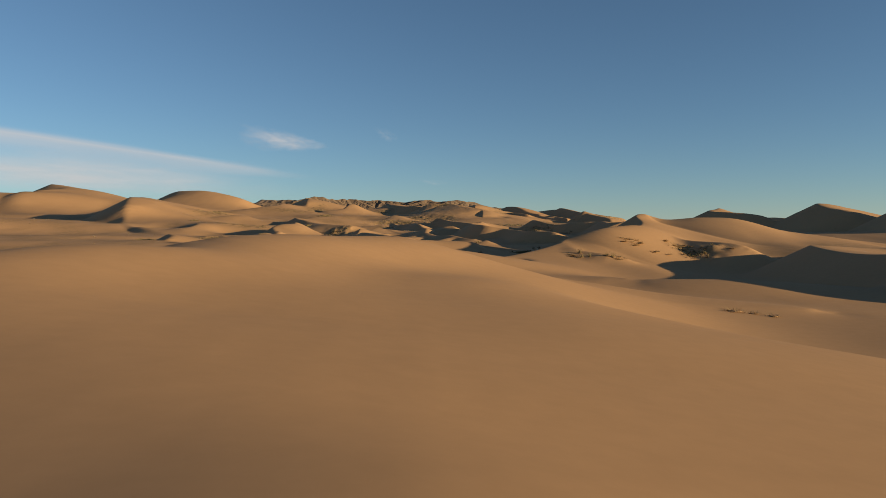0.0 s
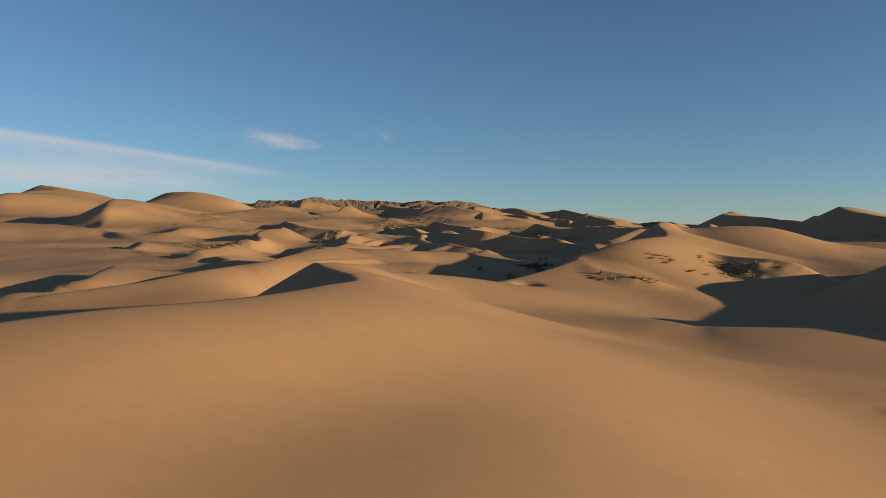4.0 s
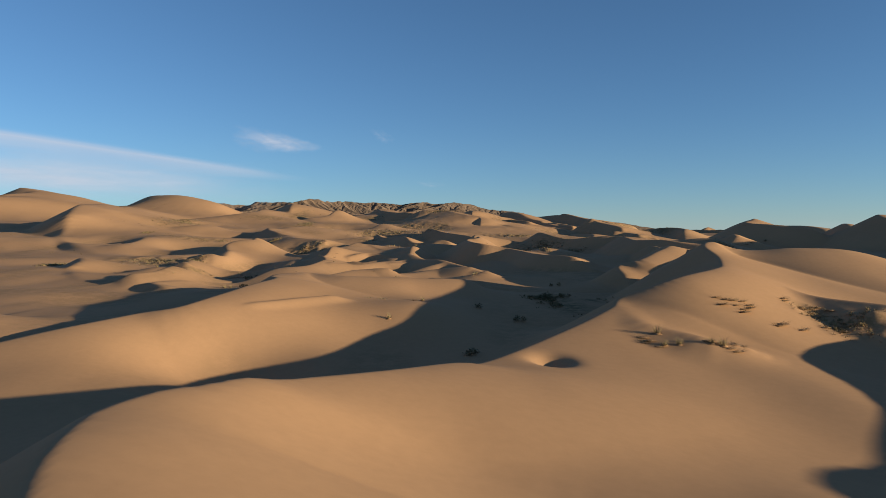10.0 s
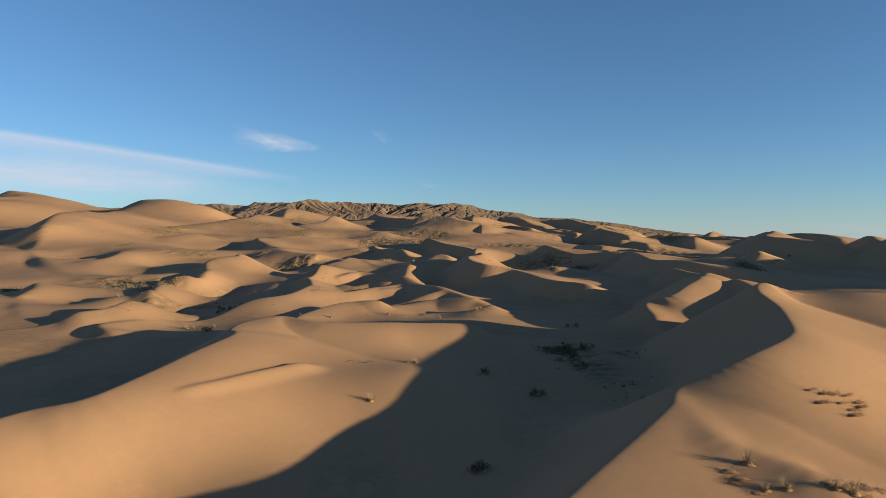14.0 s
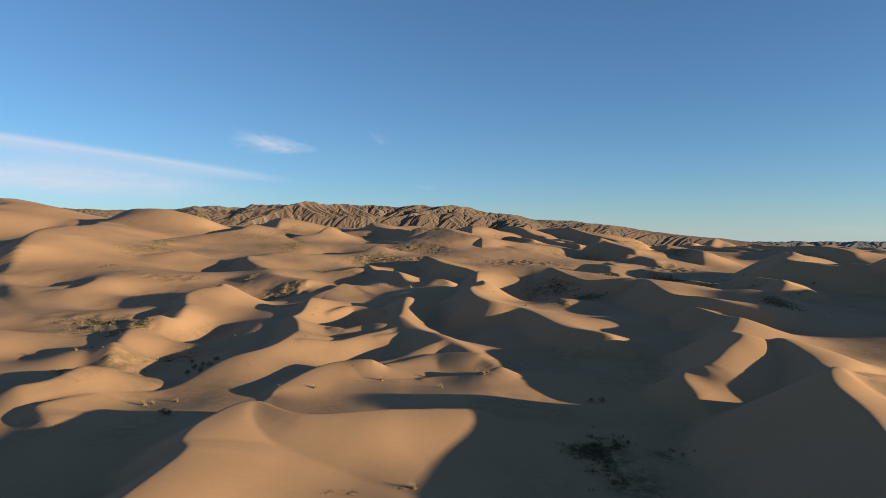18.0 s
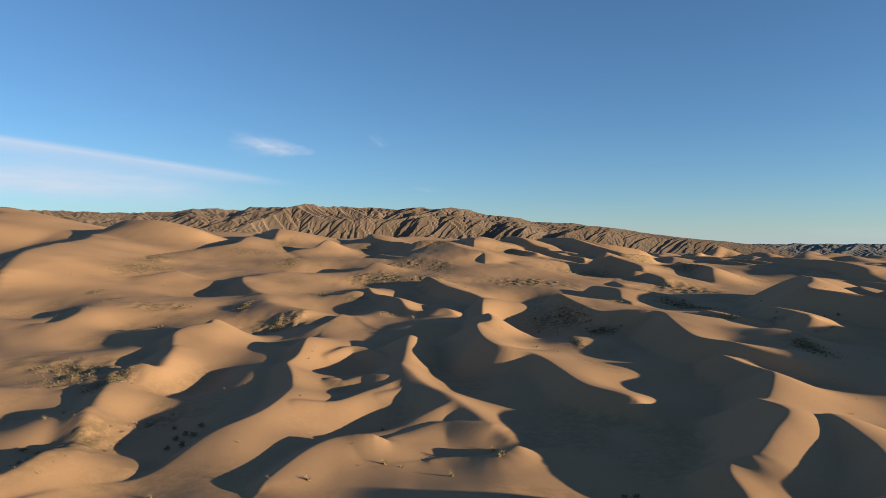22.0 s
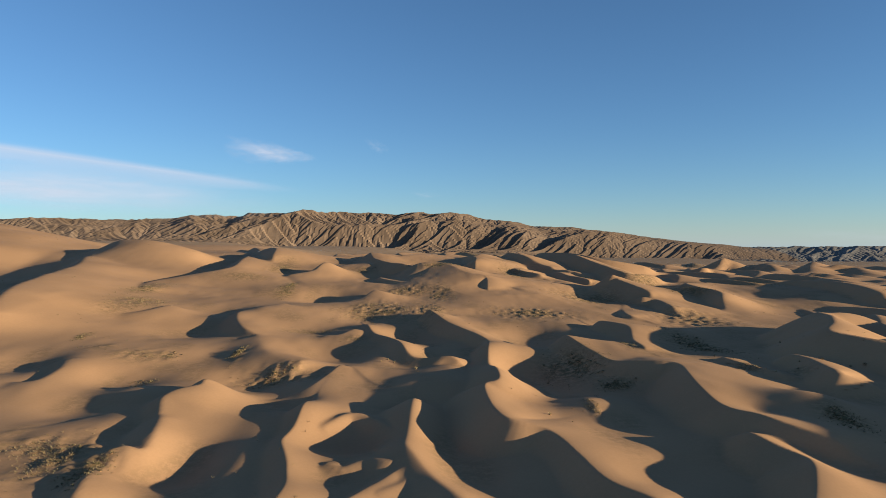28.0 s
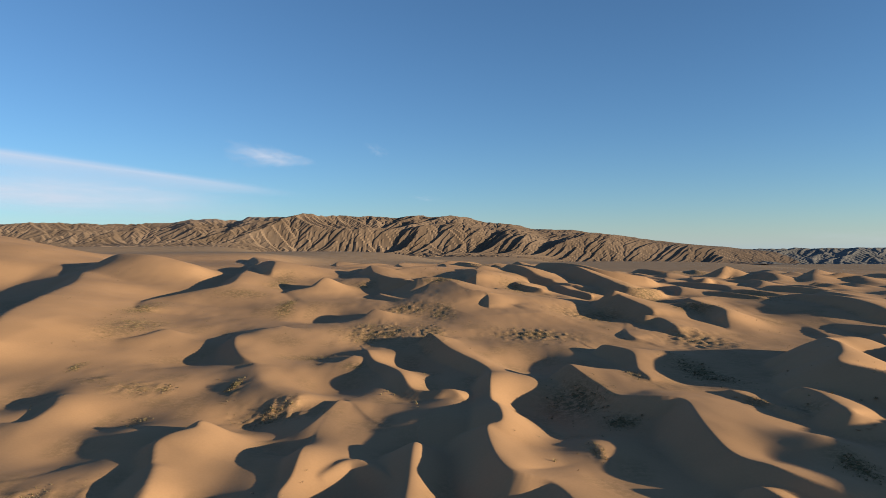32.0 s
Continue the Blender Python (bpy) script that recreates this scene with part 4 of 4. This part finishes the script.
def range_mesh(name, xs, ys, foot, crest, top, seed, rock):
    """A range of mountains over xs by ys: its foot line, crest line and skyline height are given as functions of x."""
    gx, gy = np.meshgrid(xs, ys)
    f, c, t = foot(gx), crest(gx), top(gx)
    f = f + 110 * (value_noise(gx / 150 + seed, gx * 0) - 0.5) + 40 * (value_noise(gx / 45, gx * 0 + 9.1) - 0.5)
    base = ground_height(gx.ravel(), gy.ravel()).reshape(gx.shape)
    up = np.clip((gy - f) / (c - f), 0, 1) * np.clip((ys[-1] - gy) / (ys[-1] - c), 0, 1)
    z = 230 * up + (0.07 * gx + 120 * value_noise(gx / 260 + seed, gy / 220) + 60 * value_noise(gx / 95, gy / 95 + seed)) * (up > 0)
    z += 8 * np.random.RandomState(int(seed)).rand(*gx.shape) * (up > 0)
    outside = (up <= 0) | (gy >= ys[-2])
    z = np.where(outside, 0.0, z - z[~outside].min() + 4)
    z = drained(z, outside, xs[1] - xs[0], 34, 0.75, 0.40)
    ridge = z.max(axis=0)
    wide = np.ones(25) / 25
    ridge = np.convolve(np.pad(ridge, 12, "edge"), wide, "valid")
    share = z / np.maximum(ridge, 20)[None]
    z = base + share * np.maximum(t - base, 5) - 3 * (up <= 0)
    made = sheet(name, gx, gy, z, rock)
    made.polygons.foreach_set("use_smooth", np.zeros(len(made.polygons), dtype=bool))
    return made


def through_points(*points):
    px, pz = np.array(points, float).T
    return lambda x: np.interp(x, px, pz)


RANGE_TOP = through_points((-3300, 205), (-2500, 213), (-2250, 205), (-2100, 214), (-1850, 208), (-1600, 204), (-1380, 208), (-1200, 232), (-1010, 221), (-960, 238),
                           (-800, 241), (-600, 252), (-450, 245), (-250, 244), (-120, 236), (0, 252), (90, 236), (230, 244), (420, 200), (560, 192), (680, 160),
                           (900, 152), (1100, 122), (1250, 95), (1450, 70), (1700, 40), (1900, 18))
RANGE_CREST = through_points((-3300, 3950), (-1000, 4080), (0, 4400), (500, 4250), (1500, 3800), (1900, 3700))
RANGE_FOOT = through_points((-3300, 3420), (-1200, 3450), (-300, 3500), (200, 3380), (800, 3250), (1500, 3150), (1900, 3150))
mountains = tagged(new("mountain_range", range_mesh("mountain_range", np.arange(-3000.0, 1900.0, 9.0), np.arange(3120.0, 4850.0, 9.0),
                   RANGE_FOOT, RANGE_CREST, RANGE_TOP, 3.0, ROCK)), "bare brown rocky mountain range with eroded gullies", "mountains", kind="structure")
HILL_TOP = through_points((1300, 20), (1600, 31), (2100, 33), (2500, 34), (2900, 33), (3300, 30))
far_hills = tagged(new("far_hills", range_mesh("far_hills", np.arange(1250.0, 3200.0, 10.0), np.arange(3150.0, 4500.0, 10.0),
                   through_points((1300, 3450), (1800, 3250), (3300, 3200)), through_points((1300, 4000), (3300, 4050)), HILL_TOP, 11.0, DARK_ROCK)),
                   "low hazy grey-brown hills beyond the dunes", "hills", kind="structure")

# ---- clouds ----


def cloud_material(name, stretch, cover):
    s = Shader(name, 1.0, 0.0)
    flat = s.tree.nodes.new("ShaderNodeUVMap").outputs["UV"]
    body = s.noise(1.0, 7, 0.6, s.scaled(flat, stretch), 0.4)
    soft = s.tree.nodes.new("ShaderNodeAttribute")
    soft.attribute_name = "sheet_density"
    lit = s.maths("MULTIPLY", s.maths("ADD", soft.outputs["Fac"], s.maths("MULTIPLY", s.maths("SUBTRACT", body, 0.5), cover)), soft.outputs["Fac"])
    lit = s.maths("MINIMUM", s.maths("MAXIMUM", lit, 0.0), 0.8)
    out = s.tree.nodes["Material Output"]
    glow = s.node("Emission", Color=(0.80, 0.81, 0.86, 1), Strength=0.44)
    mixed = s.node("MixShader", Fac=lit)
    clear = s.node("BsdfTransparent")
    s.tree.links.new(clear.outputs[0], mixed.inputs[1])
    s.tree.links.new(glow.outputs[0], mixed.inputs[2])
    s.tree.links.new(mixed.outputs[0], out.inputs["Surface"])
    return s.material


def cloud(label, middle, width, height, lean, density, stretch, cover):
    """A thin sheet of cloud far off, upright, its density given over its length and height (both -1 to 1)."""
    u, v = np.meshgrid(np.linspace(-1, 1, 61), np.linspace(-1, 1, 31))
    x = middle[0] + u * width / 2
    z = middle[2] + v * height / 2 + u * width / 2 * lean
    y = middle[1] + 40 * np.cos(u * 2)
    mesh = sheet("cloud", x, y, z, cloud_material("cloud_vapour", stretch, cover))
    d = mesh.attributes.new("sheet_density", "FLOAT", "POINT")
    d.data.foreach_set("value", np.clip(density(u, v), 0, 1).ravel().astype(np.float32))
    uv = mesh.uv_layers.new(name="UVMap")
    flat = np.stack([u, v], -1).reshape(-1, 2)
    index = np.zeros(len(mesh.loops), dtype=np.int32)
    mesh.loops.foreach_get("vertex_index", index)
    uv.data.foreach_set("uv", flat[index].ravel().astype(np.float32))
    made = tagged(new("cloud", mesh), label, "cloud", kind="structure")
    made.visible_shadow = False
    return made


cloud("long soft white streak of high cloud", (-1980, 3655, 506), 3000, 460, -0.146,
      lambda u, v: np.clip((0.30 - v - 0.10 * u * u) * 7, 0, 1) * np.clip(1 - (0.30 - v - 0.10 * u * u) / (0.06 + 1.25 * np.clip((1 - u) / 2, 0, 1) ** 0.75), 0, 1) ** 0.8 * np.clip((1 - u) * 4, 0, 1) ** 0.5 * 1.0, (2.2, 4.6, 1), 0.55)
cloud("faint veil of thin cloud low in the sky", (-1900, 3672, 352), 2500, 270, -0.05,
      lambda u, v: 0.85 * np.clip(1 - v * v, 0, 1) * np.clip(1 - u * u, 0, 1), (3.0, 2.6, 1), 1.3)
cloud("small wispy white cloud", (-700, 3655, 515), 520, 140, -0.12,
      lambda u, v: np.clip(1 - (u + 0.1) ** 2 - ((v - 0.1) * (1.2 + 0.7 * u)) ** 2, 0, 1) ** 1.2 * 0.72, (2.6, 2.0, 1), 2.2)
cloud("faint wisp of cloud", (-195, 3660, 560), 150, 90, -0.3,
      lambda u, v: np.clip(1 - u * u - v * v, 0, 1) ** 1.5 * 0.3, (2.0, 2.0, 1), 2.0)
cloud("faint wisp of cloud", (55, 3660, 310), 190, 40, -0.05,
      lambda u, v: np.clip(1 - u * u - v * v, 0, 1) ** 1.5 * 0.3, (2.0, 1.6, 1), 2.0)
cloud("faint band of cloud above the horizon", (2295, 3485, 92), 1020, 76, 0.0,
      lambda u, v: 0.26 * np.clip(1 - v * v, 0, 1) * np.clip(1 - u * u, 0, 1), (2.0, 1.0, 1), 1.2)


def haze():
    """Added glowing sheet: paints pale haze along the whole horizon, far behind the mountains."""
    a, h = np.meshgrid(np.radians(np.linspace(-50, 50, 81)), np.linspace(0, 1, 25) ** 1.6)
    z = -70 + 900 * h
    mesh = sheet("haze_glow_sheet", 4850 * np.sin(a), 60 + 4850 * np.cos(a), z, None)
    d = mesh.attributes.new("sheet_density", "FLOAT", "POINT")
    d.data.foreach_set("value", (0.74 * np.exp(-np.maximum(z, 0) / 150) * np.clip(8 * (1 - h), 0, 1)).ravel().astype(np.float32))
    s = Shader("painted_haze", 1.0, 0.0)
    soft = s.tree.nodes.new("ShaderNodeAttribute")
    soft.attribute_name = "sheet_density"
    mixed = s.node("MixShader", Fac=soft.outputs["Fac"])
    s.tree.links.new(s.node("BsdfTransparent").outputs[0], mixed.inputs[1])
    # emission stands in for the pale skylight low over the horizon
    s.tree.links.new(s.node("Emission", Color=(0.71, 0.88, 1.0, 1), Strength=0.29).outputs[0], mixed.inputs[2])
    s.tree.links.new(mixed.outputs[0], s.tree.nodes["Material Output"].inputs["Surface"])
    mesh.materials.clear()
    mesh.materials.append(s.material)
    made = tagged(new("haze_glow_sheet", mesh), "pale blue-grey glowing sheet painted as haze along the horizon", "haze", kind="structure")
    made.visible_shadow = False


haze()

# ---- plants ----


def leaf_material(name, dry, fresh, rough=0.8):
    s = Shader(name, rough, 0.15)
    each = s.tree.nodes.new("ShaderNodeObjectInfo").outputs["Random"]
    blade = s.tree.nodes.new("ShaderNodeNewGeometry").outputs["Random Per Island"]
    s.colour(s.mix(s.maths("ADD", s.maths("MULTIPLY", each, 0.45), s.maths("MULTIPLY", blade, 0.55)), dry, fresh))
    return s.material


STRAW = leaf_material("dry_straw", (0.28, 0.20, 0.095), (0.39, 0.295, 0.15))
OLIVE = leaf_material("olive_leaf", (0.13, 0.10, 0.045), (0.22, 0.17, 0.08))
GREEN = leaf_material("dull_green_leaf", (0.125, 0.105, 0.055), (0.20, 0.165, 0.085))
TWIG = leaf_material("dead_twig", (0.17, 0.115, 0.065), (0.32, 0.23, 0.13), 0.9)


def blades(rng, count, foot, length, lean, width, droop=0.35):
    """Tapered bent blades that rise from a round foot: vertices and faces."""
    verts, faces = [], []
    for _ in range(count):
        turn, out = rng.uniform(0, 2 * math.pi), foot * math.sqrt(rng.random())
        way = turn + rng.uniform(-0.7, 0.7)
        tilt = rng.uniform(*lean)
        reach = rng.uniform(*length)
        x, y, z = out * math.cos(turn), out * math.sin(turn), -0.05
        side = (-math.sin(way) * width / 2, math.cos(way) * width / 2)
        first = len(verts)
        for k, wide in ((0, 1.0), (1, 0.8), (2, 0.45)):
            verts += [(x - side[0] * wide, y - side[1] * wide, z), (x + side[0] * wide, y + side[1] * wide, z)]
            a = tilt + droop * k
            x, y, z = x + math.cos(way) * math.sin(a) * reach / 3, y + math.sin(way) * math.sin(a) * reach / 3, z + math.cos(a) * reach / 3
        verts.append((x, y, z))
        faces += [(first, first + 1, first + 3, first + 2), (first + 2, first + 3, first + 5, first + 4), (first + 4, first + 5, first + 6)]
    return verts, faces


def heap(rng, radius, height):
    """A rough low crust of roots and caught litter."""
    verts, faces, n = [(0, 0, height)], [], 11
    for ring, (r, h) in enumerate(((0.45, 0.75), (0.8, 0.3), (1.05, -0.25))):
        for k in range(n):
            a = 2 * math.pi * k / n + rng.uniform(-0.15, 0.15)
            q = radius * r * rng.uniform(0.75, 1.2)
            verts.append((q * math.cos(a), q * math.sin(a), height * h * rng.uniform(0.7, 1.3)))
    for k in range(n):
        m = (k + 1) % n
        faces.append((0, 1 + k, 1 + m))
        for ring in range(2):
            a, b = 1 + ring * n, 1 + (ring + 1) * n
            faces.append((a + k, b + k, b + m, a + m))
    return verts, faces


def part(name, shape, material, parent, label=""):
    mesh = bpy.data.meshes.new(name)
    mesh.from_pydata(shape[0], [], shape[1])
    mesh.polygons.foreach_set("use_smooth", [True] * len(mesh.polygons))
    mesh.materials.append(material)
    made = new(name, mesh)
    made.parent = parent
    return tagged(made, label)


def tussock(seed):
    """A tall tuft of desert grass."""
    rng = random.Random(seed)
    top = new("grass_tussock")
    part("stalks", blades(rng, 90, 0.15, (0.55, 1.2), (0.02, 0.75), 0.020, 0.14), STRAW, top, "upright straw-yellow stalks")
    part("leaves", blades(rng, 95, 0.22, (0.3, 0.75), (0.4, 1.35), 0.024, 0.3), OLIVE if seed % 2 else STRAW, top, "arching outer leaves")
    part("root_crown", heap(rng, 0.42, 0.12), SAND, top, "root crown buried in sand")
    return tagged(top, "straw-coloured tuft of desert grass rising from sand", "grass", "grass tussocks")


def low_shrub(seed):
    """A low dead shrub, spread over the sand."""
    rng = random.Random(seed)
    top = new("low_shrub")
    part("twigs", blades(rng, 100, 0.55, (0.3, 0.85), (0.9, 1.5), 0.026, 0.04), TWIG, top, "bare brown twigs")
    part("leaves", blades(rng, 90, 0.6, (0.15, 0.45), (0.3, 1.4), 0.03, 0.3), STRAW, top, "dry tan leaves")
    part("root_crown", heap(rng, 0.6, 0.06), SAND, top, "root crown buried in sand")
    return tagged(top, "low dead brown shrub half buried in sand", "shrub", "low shrubs")


def green_shrub(seed):
    """A rounded olive-green shrub."""
    rng = random.Random(seed)
    top = new("green_shrub")
    part("stems", blades(rng, 45, 0.3, (0.6, 1.0), (0.1, 0.9), 0.035, 0.1), TWIG, top, "woody brown stems")
    verts, faces = [], []
    for _ in range(26):
        a, b, r = rng.uniform(0, 2 * math.pi), rng.uniform(0.1, 1.2), rng.uniform(0.35, 0.85)
        at = (r * math.cos(a) * math.sin(b), r * math.sin(a) * math.sin(b), 0.1 + 0.85 * r * math.cos(b))
        v, f = blades(rng, 9, 0.06, (0.14, 0.32), (0.0, 1.5), 0.055, 0.2)
        faces += [tuple(i + len(verts) for i in face) for face in f]
        verts += [(p[0] + at[0], p[1] + at[1], p[2] + at[2]) for p in v]
    part("leaves", (verts, faces), GREEN if seed % 2 else OLIVE, top, "dull olive-green leaves")
    part("root_crown", heap(rng, 0.6, 0.18), SAND, top, "root crown buried in sand")
    return tagged(top, "dull olive-green desert shrub growing in a dune valley", "shrub", "green shrubs")


MASTERS = {"tall": [tussock(s) for s in (1, 2, 3)], "low": [low_shrub(s) for s in (11, 12, 13)], "green": [green_shrub(s) for s in (21, 22, 23)]}
USED = {"tall": 0, "low": 0, "green": 0}


def grow(kind, x, y, size, rng):
    """Sets one plant on the ground."""
    masters = MASTERS[kind]
    master = masters[USED[kind] % len(masters)]
    at = pose(x, y, level(x, y) - 0.02, 0, 0, rng.uniform(0, 360)) @ Matrix.Diagonal((size * rng.uniform(0.85, 1.2), size * rng.uniform(0.85, 1.2), size * rng.uniform(0.8, 1.15), 1))
    if USED[kind] < len(masters):
        master.matrix_world = at
    else:
        copy_thing(master, at @ Matrix.Diagonal((*master.scale, 1)).inverted())
    USED[kind] += 1


def on_slip_face(x, y):
    """Steep sand, on which nothing grows."""
    return abs(level(x + 0.8, y) - level(x - 0.8, y)) > 0.75


rng = random.Random(31)
for kind, x, y in PLANTS:
    grow(kind, x, y, rng.uniform(0.8, 1.15), rng)
tufts = []
for x, y, across, along, count, size, green, hummock in SCRUB:
    size *= 0.75 if green > 0.95 else 0.88
    for k in range(count * 17):
        px, py = rng.gauss(x, across * 0.55), rng.gauss(y, along * 0.55)
        if value_noise(np.array([px / 5.0]), np.array([py / 9.0]))[0] < 0.42:
            continue
        kind = "green" if rng.random() < (green if green > 0.95 else 0.55 * green) else rng.choice(("tall", "low", "low"))
        if k % 14 == 0 and y < 470 and USED[kind] < 290:
            grow(kind, px, py, size * rng.uniform(0.6, 1.1), rng)
        else:
            tufts.append((px, py, size * rng.uniform(0.4, 0.95) * (1 + 0.0008 * py), kind))
for k in range(3800):
    px, py = rng.uniform(-420, 420), rng.uniform(200, 1150)
    if abs(px) < 0.62 * py and value_noise(np.array([px / 30.0 + 5]), np.array([py / 55.0]))[0] > 0.6 and not on_slip_face(px, py):
        tufts.append((px, py, rng.uniform(0.5, 0.9) + 0.0005 * py, rng.choice(("green", "low", "tall"))))


def tuft_field(name, wanted, material, label):
    """All the small tufts of one colour, too many to count, in one mesh."""
    verts, faces = [], []
    for x, y, size, kind in tufts:
        if kind != wanted:
            continue
        z = level(x, y)
        v, f = blades(rng, 12, 0.30, (0.35, 0.8), (0.1, 1.1), 0.07, 0.2)
        faces += [tuple(i + len(verts) for i in face) for face in f]
        verts += [(x + p[0] * size, y + p[1] * size, z + p[2] * size) for p in v]
    mesh = bpy.data.meshes.new(name)
    mesh.from_pydata(verts, [], faces)
    mesh.materials.append(material)
    tagged(new(name, mesh), label, "scrub", kind="stuff")


tuft_field("dry_grass", "tall", STRAW, "thin straw-coloured grass scattered over sandy hollows")
tuft_field("dead_scrub", "low", TWIG, "sparse dead brown scrub in sandy hollows")
tuft_field("green_scrub", "green", OLIVE, "sparse olive-green scrub in sandy hollows")
